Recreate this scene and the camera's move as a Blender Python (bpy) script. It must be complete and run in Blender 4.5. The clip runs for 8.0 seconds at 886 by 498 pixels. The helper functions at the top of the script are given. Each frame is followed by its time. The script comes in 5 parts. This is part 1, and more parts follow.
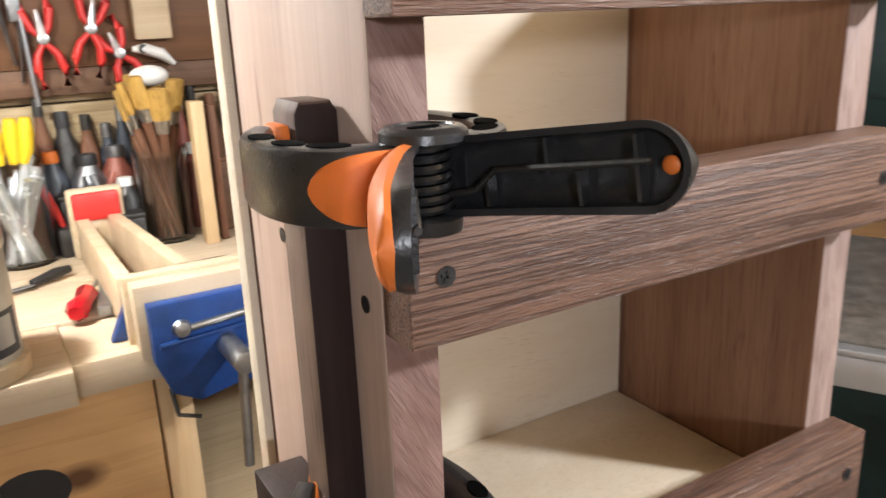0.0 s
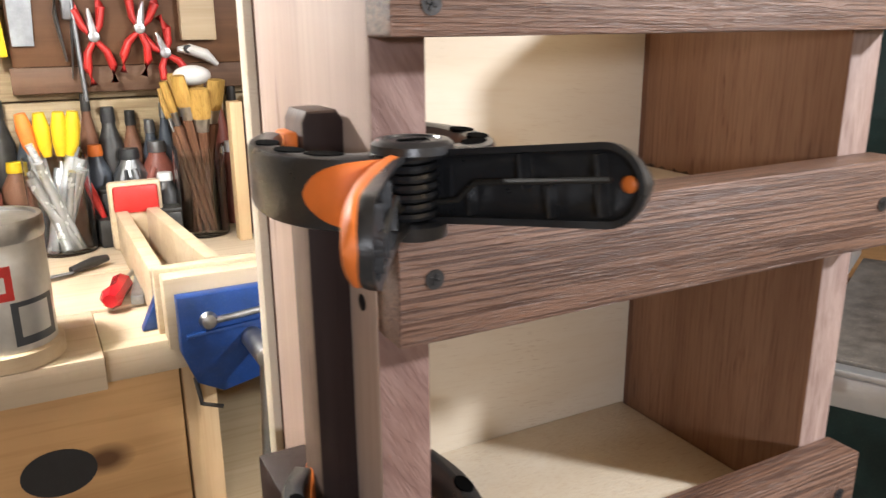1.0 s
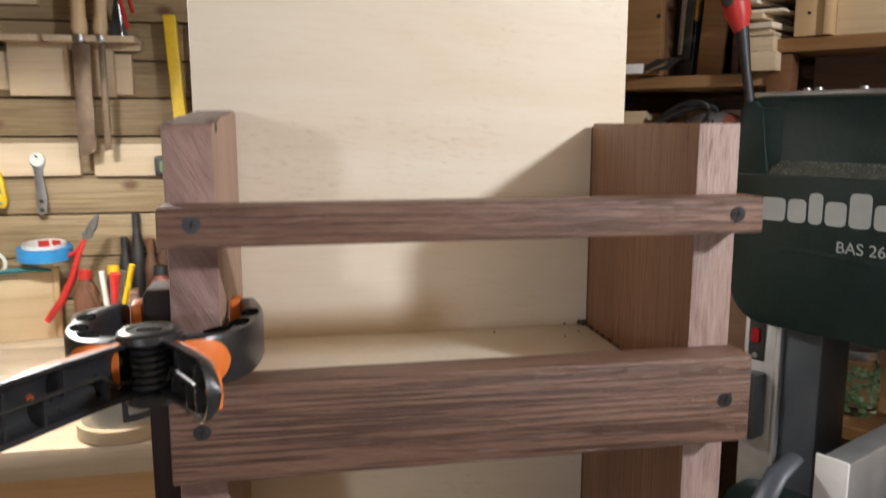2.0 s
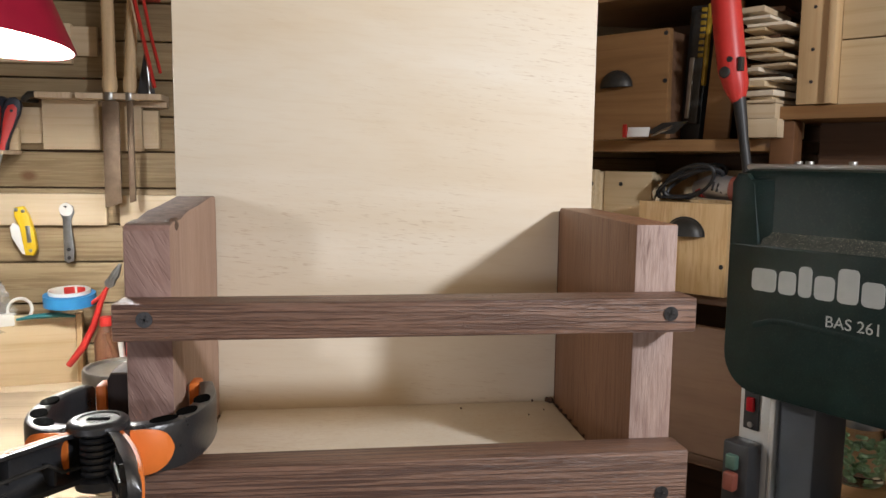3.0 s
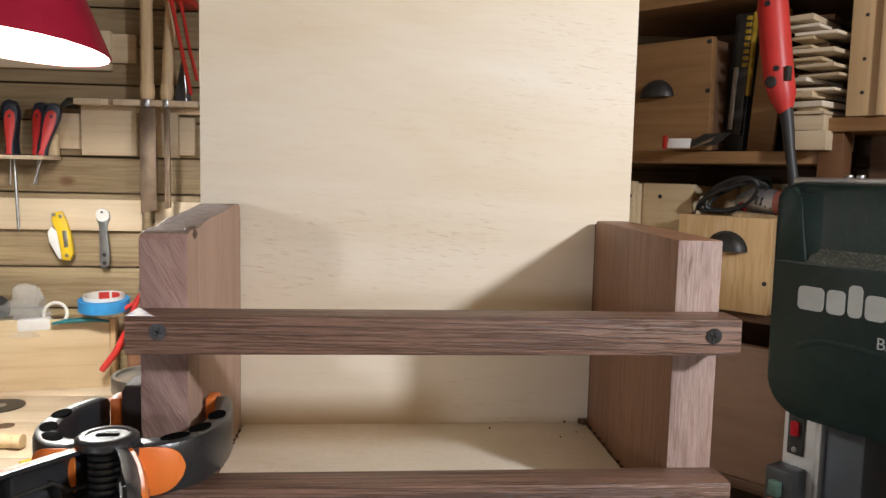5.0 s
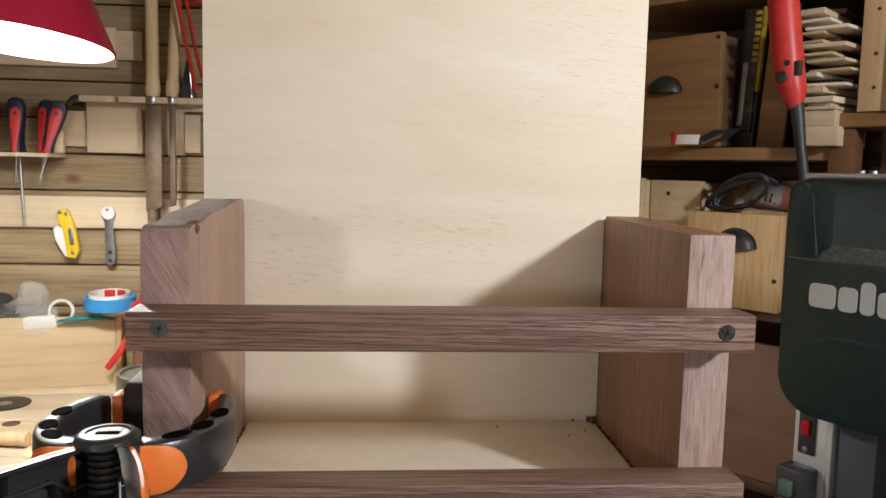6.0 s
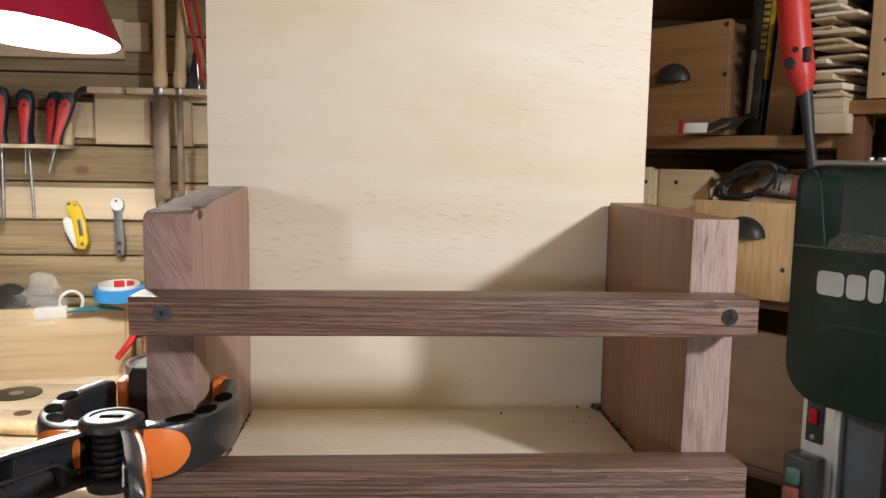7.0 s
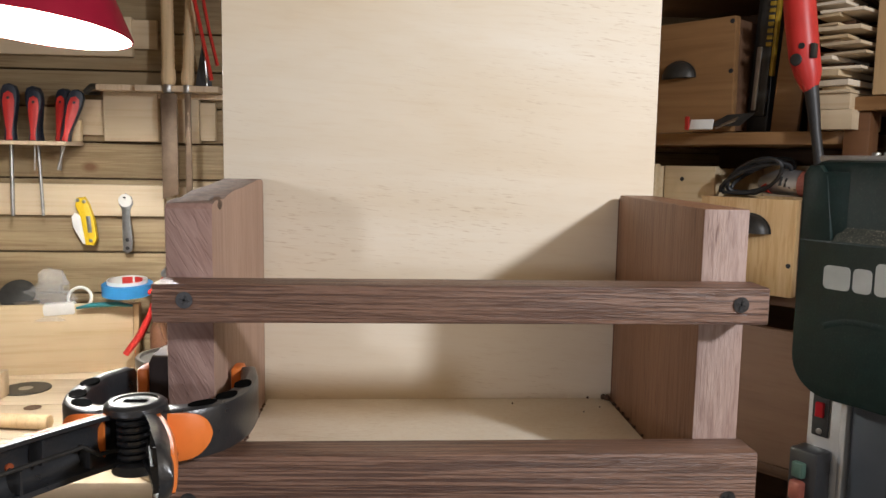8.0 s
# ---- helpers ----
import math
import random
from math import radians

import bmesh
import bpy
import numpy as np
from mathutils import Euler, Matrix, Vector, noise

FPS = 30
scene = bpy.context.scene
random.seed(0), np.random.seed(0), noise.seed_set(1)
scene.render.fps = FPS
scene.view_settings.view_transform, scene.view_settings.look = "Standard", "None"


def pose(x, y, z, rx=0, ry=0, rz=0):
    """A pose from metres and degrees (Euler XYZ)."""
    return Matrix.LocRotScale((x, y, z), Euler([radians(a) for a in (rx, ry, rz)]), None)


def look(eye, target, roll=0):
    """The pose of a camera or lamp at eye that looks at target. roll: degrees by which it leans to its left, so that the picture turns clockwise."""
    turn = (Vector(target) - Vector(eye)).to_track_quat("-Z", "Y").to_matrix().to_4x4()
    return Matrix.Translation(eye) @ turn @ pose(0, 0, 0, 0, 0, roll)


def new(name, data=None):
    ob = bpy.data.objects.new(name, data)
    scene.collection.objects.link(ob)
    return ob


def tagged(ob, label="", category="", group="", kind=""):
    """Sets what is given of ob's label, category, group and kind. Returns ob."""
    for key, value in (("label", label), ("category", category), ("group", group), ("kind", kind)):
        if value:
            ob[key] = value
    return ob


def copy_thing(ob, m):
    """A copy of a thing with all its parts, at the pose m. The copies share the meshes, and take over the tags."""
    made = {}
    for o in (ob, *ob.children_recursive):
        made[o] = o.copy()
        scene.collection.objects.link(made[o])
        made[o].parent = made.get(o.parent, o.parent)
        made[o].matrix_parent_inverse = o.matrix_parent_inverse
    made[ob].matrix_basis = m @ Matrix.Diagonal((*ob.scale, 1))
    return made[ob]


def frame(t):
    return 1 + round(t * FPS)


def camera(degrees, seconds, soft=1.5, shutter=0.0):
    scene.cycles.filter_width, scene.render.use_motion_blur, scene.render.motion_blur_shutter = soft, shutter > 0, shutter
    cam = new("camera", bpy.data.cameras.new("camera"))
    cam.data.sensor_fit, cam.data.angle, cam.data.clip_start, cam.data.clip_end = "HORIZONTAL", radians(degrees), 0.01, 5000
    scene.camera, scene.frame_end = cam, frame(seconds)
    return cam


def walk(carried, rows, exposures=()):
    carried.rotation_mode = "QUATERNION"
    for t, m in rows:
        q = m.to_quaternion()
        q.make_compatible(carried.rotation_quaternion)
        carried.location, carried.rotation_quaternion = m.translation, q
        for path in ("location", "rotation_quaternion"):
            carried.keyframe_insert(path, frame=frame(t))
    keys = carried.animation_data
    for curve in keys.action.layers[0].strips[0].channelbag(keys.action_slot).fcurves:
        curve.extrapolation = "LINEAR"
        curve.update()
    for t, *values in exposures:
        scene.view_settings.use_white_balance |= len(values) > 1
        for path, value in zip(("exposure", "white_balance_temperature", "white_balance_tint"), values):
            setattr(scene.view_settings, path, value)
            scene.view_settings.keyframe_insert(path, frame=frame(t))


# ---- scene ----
cam = camera(59.3, 8.0, shutter=0.4)
PATH = [
    (0, (-0.134, -0.257, 1.287), (0.847, 1.389, 0.715), -2.3),
    (0.2, (-0.123, -0.252, 1.286), (0.788, 1.435, 0.717), -1.6),
    (0.5, (-0.138, -0.251, 1.282), (0.771, 1.439, 0.718), -1.0),
    (1, (-0.127, -0.285, 1.292), (0.774, 1.412, 0.738), -0.5),
    (1.2, (-0.093, -0.312, 1.292), (0.705, 1.441, 0.752), -0.8),
    (1.5, (-0.01, -0.368, 1.3), (0.626, 1.463, 0.807), -0.5),
    (1.7, (0.038, -0.405, 1.319), (0.541, 1.483, 0.893), 0.0),
    (1.8, (0.052, -0.41, 1.332), (0.507, 1.501, 0.955), 0.3),
    (2, (0.075, -0.419, 1.352), (0.437, 1.522, 1.033), -0.0),
    (2.2, (0.098, -0.438, 1.372), (0.409, 1.518, 1.096), -0.2),
    (3.3, (0.129, -0.449, 1.395), (0.382, 1.523, 1.18), 0.8),
    (3.5, (0.127, -0.441, 1.399), (0.365, 1.534, 1.193), 0.8),
    (4, (0.131, -0.44, 1.398), (0.342, 1.539, 1.197), 1.2),
    (4.5, (0.136, -0.43, 1.392), (0.327, 1.55, 1.192), 1.2),
    (5, (0.136, -0.425, 1.39), (0.311, 1.557, 1.19), 1.3),
    (6.5, (0.138, -0.414, 1.385), (0.287, 1.569, 1.172), 1.1),
    (7, (0.141, -0.417, 1.383), (0.276, 1.565, 1.158), 1.0),
    (7.5, (0.136, -0.423, 1.38), (0.267, 1.56, 1.154), 1.0),
    (8, (0.133, -0.425, 1.378), (0.261, 1.557, 1.151), 1.0),
]
walk(cam, [(t, look(eye, target, roll)) for t, eye, target, roll in PATH],
     exposures=((0.0, 0.80), (1.0, 0.80), (1.3, 0.60), (1.7, 0.24), (2.2, 0.02), (3.3, 0.0), (8.0, 0.0)))

# ---- world and lamps ----
world = bpy.data.worlds.new("room_air")
scene.world = world
world.use_nodes = True
world.node_tree.nodes["Background"].inputs[0].default_value = (1.0, 0.9, 0.8, 1)
world.node_tree.nodes["Background"].inputs[1].default_value = 0.01


def lamp(name, where, watts, colour, radius):
    data = bpy.data.lights.new(name, "POINT")
    data.energy, data.color, data.shadow_soft_size = watts, colour, radius
    ob = new(name, data)
    ob.location = where
    return ob


lamp("work_lamp_right", (1.15, -0.94, 1.90), 72, (0.965, 0.995, 1.06), 0.06)
lamp("work_lamp_left", (-0.52, -1.22, 1.43), 13.5, (0.97, 1.0, 1.09), 0.06)
lamp("red_lamp_bulb", (-0.330, 0.648, 1.572), 18, (0.98, 0.985, 0.98), 0.03)
# added fill from above, with no bulb known there
lamp("overhead_fill", (0.1, -0.3, 2.2), 1.2, (1.0, 0.97, 0.94), 0.10)


# ---- building blocks ----
def box(bm, x0, y0, z0, x1, y1, z1, bevel=0.0, m=None):
    vs = bmesh.ops.create_cube(bm, size=1)["verts"]
    for v in vs:
        v.co = Vector(((x0 + x1) / 2 + v.co.x * (x1 - x0), (y0 + y1) / 2 + v.co.y * (y1 - y0), (z0 + z1) / 2 + v.co.z * (z1 - z0)))
    if bevel:
        es = list({e for v in vs for e in v.link_edges})
        r = bmesh.ops.bevel(bm, geom=es, offset=bevel, segments=2, affect="EDGES", profile=0.5)
        vs = list({v for f in r["faces"] for v in f.verts} | {v for v in vs if v.is_valid})
    if m is not None:
        bmesh.ops.transform(bm, matrix=m, verts=[v for v in vs if v.is_valid])
    return bm


def cyl(bm, p0, p1, r0, r1=None, seg=20, bevel=0.0):
    p0, p1 = Vector(p0), Vector(p1)
    r1 = r0 if r1 is None else r1
    d = p1 - p0
    m = Matrix.Translation((p0 + p1) / 2) @ d.to_track_quat("Z", "Y").to_matrix().to_4x4()
    vs = bmesh.ops.create_cone(bm, cap_ends=True, segments=seg, radius1=r0, radius2=r1, depth=d.length, matrix=m)["verts"]
    if bevel:
        es = [e for e in {e for v in vs for e in v.link_edges} if any(len(f.verts) > 4 for f in e.link_faces)]
        bmesh.ops.bevel(bm, geom=es, offset=bevel, segments=2, affect="EDGES", profile=0.5)
    return bm


def ball(bm, c, r, sx=1, sy=1, sz=1, seg=14):
    bmesh.ops.create_uvsphere(bm, u_segments=seg, v_segments=seg // 2 + 2, radius=r, matrix=Matrix.Translation(c) @ Matrix.Diagonal((sx, sy, sz, 1)))
    return bm


def sweep(bm, pts, radii, seg=10, flat=1.0, caps=True):
    """A tube along points; radii is one number or one a point."""
    pts = [Vector(p) for p in pts]
    rings = []
    for i, p in enumerate(pts):
        d = (pts[min(i + 1, len(pts) - 1)] - pts[max(i - 1, 0)]).normalized()
        q = d.to_track_quat("Z", "Y")
        r = radii[i] if hasattr(radii, "__len__") else radii
        rings.append([bm.verts.new(p + q @ Vector((r * math.cos(a), r * flat * math.sin(a), 0))) for a in [2 * math.pi * k / seg for k in range(seg)]])
    for a, b in zip(rings, rings[1:]):
        for k in range(seg):
            bm.faces.new((a[k], a[(k + 1) % seg], b[(k + 1) % seg], b[k]))
    if caps:
        bm.faces.new(rings[0][::-1])
        bm.faces.new(rings[-1])
    return bm


def prism(bm, outline, lo, hi, axis="z", bevel=0.0, m=None):
    """Extrudes a flat outline of (a, b) pairs from lo to hi along an axis: z gives (a, b, t), y gives (a, t, b), x gives (t, a, b)."""
    put = {"z": lambda a, b, t: (a, b, t), "y": lambda a, b, t: (a, t, b), "x": lambda a, b, t: (t, a, b)}[axis]
    low = [bm.verts.new(put(a, b, lo)) for a, b in outline]
    top = [bm.verts.new(put(a, b, hi)) for a, b in outline]
    n = len(outline)
    fs = [bm.faces.new(low[::-1]), bm.faces.new(top)]
    fs += [bm.faces.new((low[i], low[(i + 1) % n], top[(i + 1) % n], top[i])) for i in range(n)]
    bmesh.ops.recalc_face_normals(bm, faces=fs)
    vs = low + top
    if bevel:
        es = list({e for f in fs[:2] for e in f.edges})
        r = bmesh.ops.bevel(bm, geom=es, offset=bevel, segments=2, affect="EDGES", profile=0.5)
        vs = list({v for f in r["faces"] for v in f.verts} | {v for v in vs if v.is_valid})
    if m is not None:
        bmesh.ops.transform(bm, matrix=m, verts=vs)
    return bm


def rounded(a0, b0, a1, b1, r, seg=6):
    """A rounded rectangle; r is one radius or four, from the low corner round."""
    rs = r if hasattr(r, "__len__") else (r, r, r, r)
    out = []
    for (ca, cb, start), q in zip(((a0, b0, 180), (a1, b0, 270), (a1, b1, 0), (a0, b1, 90)), rs):
        ca += q if ca == a0 else -q
        cb += q if cb == b0 else -q
        for k in range(seg + 1):
            w = radians(start + 90 * k / seg)
            out.append((ca + q * math.cos(w), cb + q * math.sin(w)))
    return out


def lathe(bm, profile, c=(0, 0, 0), seg=28):
    """Turns (radius, height) pairs round z."""
    rings = []
    for r, h in profile:
        rings.append([bm.verts.new((c[0] + r * math.cos(2 * math.pi * k / seg), c[1] + r * math.sin(2 * math.pi * k / seg), c[2] + h)) for k in range(seg)])
    for a, b in zip(rings, rings[1:]):
        for k in range(seg):
            bm.faces.new((a[k], a[(k + 1) % seg], b[(k + 1) % seg], b[k]))
    bm.faces.new(rings[0][::-1])
    bm.faces.new(rings[-1])
    return bm


def mesh_of(name, bm, material, smooth=True):
    me = bpy.data.meshes.new(name)
    bm.normal_update()
    if smooth:
        for f in bm.faces:
            f.smooth = True
        for e in bm.edges:
            if len(e.link_faces) == 2 and e.calc_face_angle(0) > radians(38):
                e.smooth = False
    bm.to_mesh(me)
    bm.free()
    me.materials.append(material)
    return me


def part(name, bm, material, parent, label=""):
    ob = new(name, mesh_of(name, bm, material))
    ob.parent = parent
    return tagged(ob, label)


def thing(name, m, label, category, group="", kind=""):
    ob = new(name)
    ob.empty_display_size = 0.05
    ob.matrix_world = m
    return tagged(ob, label, category, group, kind)


def solo(name, bm, material, label, category, m=None, group="", kind=""):
    ob = new(name, mesh_of(name, bm, material))
    if m is not None:
        ob.matrix_world = m
    return tagged(ob, label, category, group, kind)


B = bmesh.new
ID = Matrix.Identity(4)


# ---- materials ----
def shader(name):
    mat = bpy.data.materials.new(name)
    mat.use_nodes = True
    nt = mat.node_tree
    return mat, nt, nt.nodes["Principled BSDF"]


def ramp(nt, source, stops):
    r = nt.nodes.new("ShaderNodeValToRGB")
    r.color_ramp.elements[0].position, r.color_ramp.elements[0].color = stops[0][0], (*stops[0][1], 1)
    r.color_ramp.elements[1].position, r.color_ramp.elements[1].color = stops[-1][0], (*stops[-1][1], 1)
    for pos, col in stops[1:-1]:
        r.color_ramp.elements.new(pos).color = (*col, 1)
    nt.links.new(source, r.inputs[0])
    return r.outputs[0]


def mix(nt, kind, fac, a, b):
    n = nt.nodes.new("ShaderNodeMix")
    n.data_type, n.blend_type = "RGBA", kind
    for sock, v in ((n.inputs["Factor"], fac), (n.inputs["A"], a), (n.inputs["B"], b)):
        if isinstance(v, (int, float)):
            sock.default_value = v
        elif isinstance(v, tuple):
            sock.default_value = (*v, 1)
        else:
            nt.links.new(v, sock)
    return n.outputs["Result"]


def coords(nt, scale, spread=7.0, turn=(0, 0, 0)):
    """Object space, shifted by a random amount an object, and scaled."""
    tc, info = nt.nodes.new("ShaderNodeTexCoord"), nt.nodes.new("ShaderNodeObjectInfo")
    vm = nt.nodes.new("ShaderNodeVectorMath")
    vm.operation = "MULTIPLY_ADD"
    comb = nt.nodes.new("ShaderNodeCombineXYZ")
    for i in range(3):
        nt.links.new(info.outputs["Random"], comb.inputs[i])
    vm.inputs[1].default_value = (spread, spread * 1.7, spread * 0.6)
    nt.links.new(comb.outputs[0], vm.inputs[0])
    nt.links.new(tc.outputs["Object"], vm.inputs[2])
    placed = vm.outputs[0]
    if any(turn):
        rot = nt.nodes.new("ShaderNodeVectorRotate")
        rot.rotation_type = "EULER_XYZ"
        rot.inputs["Rotation"].default_value = turn
        nt.links.new(placed, rot.inputs["Vector"])
        placed = rot.outputs[0]
    mp = nt.nodes.new("ShaderNodeMapping")
    mp.inputs["Scale"].default_value = scale
    nt.links.new(placed, mp.inputs["Vector"])
    return mp.outputs[0]


def noise_tex(nt, vec, scale, detail=4, rough=0.55, warp=0.0):
    n = nt.nodes.new("ShaderNodeTexNoise")
    n.inputs["Scale"].default_value, n.inputs["Detail"].default_value, n.inputs["Roughness"].default_value = scale, detail, rough
    n.inputs["Distortion"].default_value = warp
    nt.links.new(vec, n.inputs["Vector"])
    return n.outputs["Fac"]


def bump(nt, bsdf, height, strength, distance=0.001):
    b = nt.nodes.new("ShaderNodeBump")
    b.inputs["Strength"].default_value, b.inputs["Distance"].default_value = strength, distance
    nt.links.new(height, b.inputs["Height"])
    nt.links.new(b.outputs[0], bsdf.inputs["Normal"])


def wood(name, light, dark, axis="x", band=16.0, streak=180.0, streak_amount=0.35, streak_colour=(0.3, 0.2, 0.15), rough=0.6, knots=0.0, relief=0.25, shift=0.12, stretch=12.0, dashes=0.0, dash_scale=320.0, dash_colour=(0.62, 0.46, 0.30), gloss=0.35, edge=0.22, warp=0.6, flat="y", turn=(0, 0, 0), lines=0.0, line_scale=420.0, line_stretch=30.0, pale=(1, 1, 1)):
    mat, nt, bsdf = shader(name)
    def along(k):
        return tuple(1.0 / k if a == axis else 1.0 for a in "xyz")
    wide = noise_tex(nt, coords(nt, along(stretch), 7.0, turn), band, 5, 0.6, warp)
    colour = ramp(nt, wide, ((0.30, dark), (0.68, light)))
    fine = noise_tex(nt, coords(nt, along(stretch * 2.2), 7.0, turn), streak, 3, 0.6)
    mask = ramp(nt, fine, ((0.50, (0, 0, 0)), (0.50 + edge, (1, 1, 1))))
    dim = nt.nodes.new("ShaderNodeMath")
    dim.operation = "MULTIPLY"
    nt.links.new(mask, dim.inputs[0])
    dim.inputs[1].default_value = streak_amount
    colour = mix(nt, "MULTIPLY", dim.outputs[0], colour, streak_colour)
    height = fine
    if lines:
        # open pores: thin broken dark lines and paler ones between them, thicker in some zones than in others
        pores = noise_tex(nt, coords(nt, along(line_stretch), 7.0, turn), line_scale, 2, 0.6, 0.05)
        zone = noise_tex(nt, coords(nt, along(4.0), 5.0, turn), 26.0, 3, 0.6)
        cut = ramp(nt, pores, ((0.505, (0, 0, 0)), (0.545, (1, 1, 1))))
        zones = ramp(nt, zone, ((0.34, (lines * 0.5,) * 3), (0.60, (lines,) * 3)))
        colour = mix(nt, "MULTIPLY", mix(nt, "MULTIPLY", 1.0, cut, zones), colour, streak_colour)
        ridge = ramp(nt, pores, ((0.34, (0.75, 0.75, 0.75)), (0.42, (0, 0, 0))))
        colour = mix(nt, "MULTIPLY", ridge, colour, pale)
        height = mix(nt, "SUBTRACT", 0.6, fine, cut)
    blotch = noise_tex(nt, coords(nt, (1, 1, 1)), 5.0, 3, 0.5)
    colour = mix(nt, "MULTIPLY", shift * 2, colour, ramp(nt, blotch, ((0.3, (0.62, 0.56, 0.52)), (0.7, (1, 1, 1)))))
    info = nt.nodes.new("ShaderNodeObjectInfo")
    colour = mix(nt, "MULTIPLY", shift * 2, colour, ramp(nt, info.outputs["Random"], ((0.0, (0.7, 0.66, 0.6)), (1.0, (1.12, 1.1, 1.05)))))
    if dashes:
        spots = noise_tex(nt, coords(nt, along(11.0), 7.0, (turn[0], turn[1] - 0.05, turn[2])), dash_scale, 2, 0.5)
        thin = noise_tex(nt, coords(nt, (1, 1, 1)), 7.0, 3, 0.6)
        m1 = ramp(nt, spots, ((0.60, (0, 0, 0)), (0.72, (dashes, dashes, dashes))))
        m2 = ramp(nt, thin, ((0.44, (0, 0, 0)), (0.62, (0.9, 0.9, 0.9))))
        colour = mix(nt, "MULTIPLY", mix(nt, "MULTIPLY", 1.0, m1, m2), colour, dash_colour)
        cloud = noise_tex(nt, coords(nt, along(3.0)), 4.0, 3, 0.6, 0.8)
        colour = mix(nt, "MULTIPLY", 0.5, colour, ramp(nt, cloud, ((0.35, (1, 1, 1)), (0.62, (0.95, 0.86, 0.74)))))
    if knots:
        v = nt.nodes.new("ShaderNodeTexVoronoi")
        v.inputs["Scale"].default_value = knots
        v.voronoi_dimensions = "2D"
        sep, com = nt.nodes.new("ShaderNodeSeparateXYZ"), nt.nodes.new("ShaderNodeCombineXYZ")
        nt.links.new(coords(nt, tuple(0.62 if a == axis else 1.0 for a in "xyz")), sep.inputs[0])
        for i, a in enumerate([a for a in (0, 1, 2) if "xyz"[a] != flat]):
            nt.links.new(sep.outputs[a], com.inputs[i])
        nt.links.new(com.outputs[0], v.inputs["Vector"])
        k = ramp(nt, v.outputs["Distance"], ((0.025, (1, 1, 1)), (0.07, (0, 0, 0))))
        colour = mix(nt, "MIX", k, colour, (0.15, 0.075, 0.035))
    nt.links.new(colour, bsdf.inputs["Base Color"])
    bsdf.inputs["Roughness"].default_value = rough
    bsdf.inputs["Specular IOR Level"].default_value = gloss
    bump(nt, bsdf, height, relief, 0.0008)
    return mat


def paint(name, colour, rough=0.45, metal=0.0, mottle=0.15, scale=30.0, relief=0.05, dust=0.0, dust_colour=(0.5, 0.42, 0.32)):
    mat, nt, bsdf = shader(name)
    n1 = noise_tex(nt, coords(nt, (1, 1, 1)), scale, 4, 0.6)
    dark = tuple(c * (1 - mottle * 2) for c in colour)
    col = ramp(nt, n1, ((0.3, dark), (0.7, colour)))
    if dust:
        n2 = noise_tex(nt, coords(nt, (1, 1, 1)), scale * 9, 2, 0.7)
        d = ramp(nt, n2, ((0.56, (0, 0, 0)), (0.75, (dust, dust, dust))))
        col = mix(nt, "MIX", d, col, dust_colour)
    nt.links.new(col, bsdf.inputs["Base Color"])
    bsdf.inputs["Metallic"].default_value = metal
    r = nt.nodes.new("ShaderNodeMapRange")
    r.inputs["To Min"].default_value, r.inputs["To Max"].default_value = max(rough - 0.1, 0.03), min(rough + 0.12, 1)
    nt.links.new(n1, r.inputs["Value"])
    nt.links.new(r.outputs[0], bsdf.inputs["Roughness"])
    bump(nt, bsdf, noise_tex(nt, coords(nt, (1, 1, 1)), scale * 12, 2, 0.5), relief, 0.0006)
    return mat


def clear(name, colour=(0.95, 0.97, 0.96), rough=0.03, ior=1.45):
    mat, nt, bsdf = shader(name)
    bsdf.inputs["Base Color"].default_value = (*colour, 1)
    bsdf.inputs["Transmission Weight"].default_value = 1.0
    bsdf.inputs["Roughness"].default_value = rough
    bsdf.inputs["IOR"].default_value = ior
    return mat


def glow(name, colour, strength):
    mat, nt, bsdf = shader(name)
    bsdf.inputs["Base Color"].default_value = (*colour, 1)
    bsdf.inputs["Emission Color"].default_value = (*colour, 1)
    bsdf.inputs["Emission Strength"].default_value = strength
    return mat


POST = wood("red_hardwood_upright", (0.352, 0.198, 0.121), (0.240, 0.125, 0.074), "z", 34, 520, 0.45, (0.45, 0.30, 0.23), 0.50, relief=0.3, stretch=14.0, dashes=0.8, dash_scale=330.0, dash_colour=(0.36, 0.22, 0.17), gloss=0.45, edge=0.16, warp=0.3, lines=0.2, line_scale=620.0)
POST_EDGE = wood("pinkish_sawn_edge", (0.465, 0.355, 0.322), (0.315, 0.218, 0.196), "z", 70, 520, 0.35, (0.45, 0.31, 0.28), 0.6, relief=0.45, stretch=5.0, dashes=1.0, dash_scale=380.0, dash_colour=(0.30, 0.18, 0.15), gloss=0.6, edge=0.14, warp=1.0, lines=0.12, line_scale=640.0, line_stretch=12.0, pale=(1.10, 1.09, 1.08))
# lighter tan than POST: the lit look of the left inner face is included
POST_INNER = wood("lit_tan_inner_face", (0.45, 0.320, 0.262), (0.335, 0.225, 0.178), "z", 34, 420, 0.3, (0.5, 0.36, 0.30), 0.55, relief=0.3, stretch=14.0, dashes=0.6, dash_scale=330.0, dash_colour=(0.42, 0.28, 0.23), edge=0.16, warp=0.3, lines=0.18, line_scale=520.0, line_stretch=30.0)
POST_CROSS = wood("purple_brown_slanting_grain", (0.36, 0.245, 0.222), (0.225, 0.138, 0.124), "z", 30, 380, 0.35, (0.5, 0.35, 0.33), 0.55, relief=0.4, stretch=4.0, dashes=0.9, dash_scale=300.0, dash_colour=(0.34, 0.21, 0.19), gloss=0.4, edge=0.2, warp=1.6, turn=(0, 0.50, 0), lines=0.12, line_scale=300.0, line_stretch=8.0)
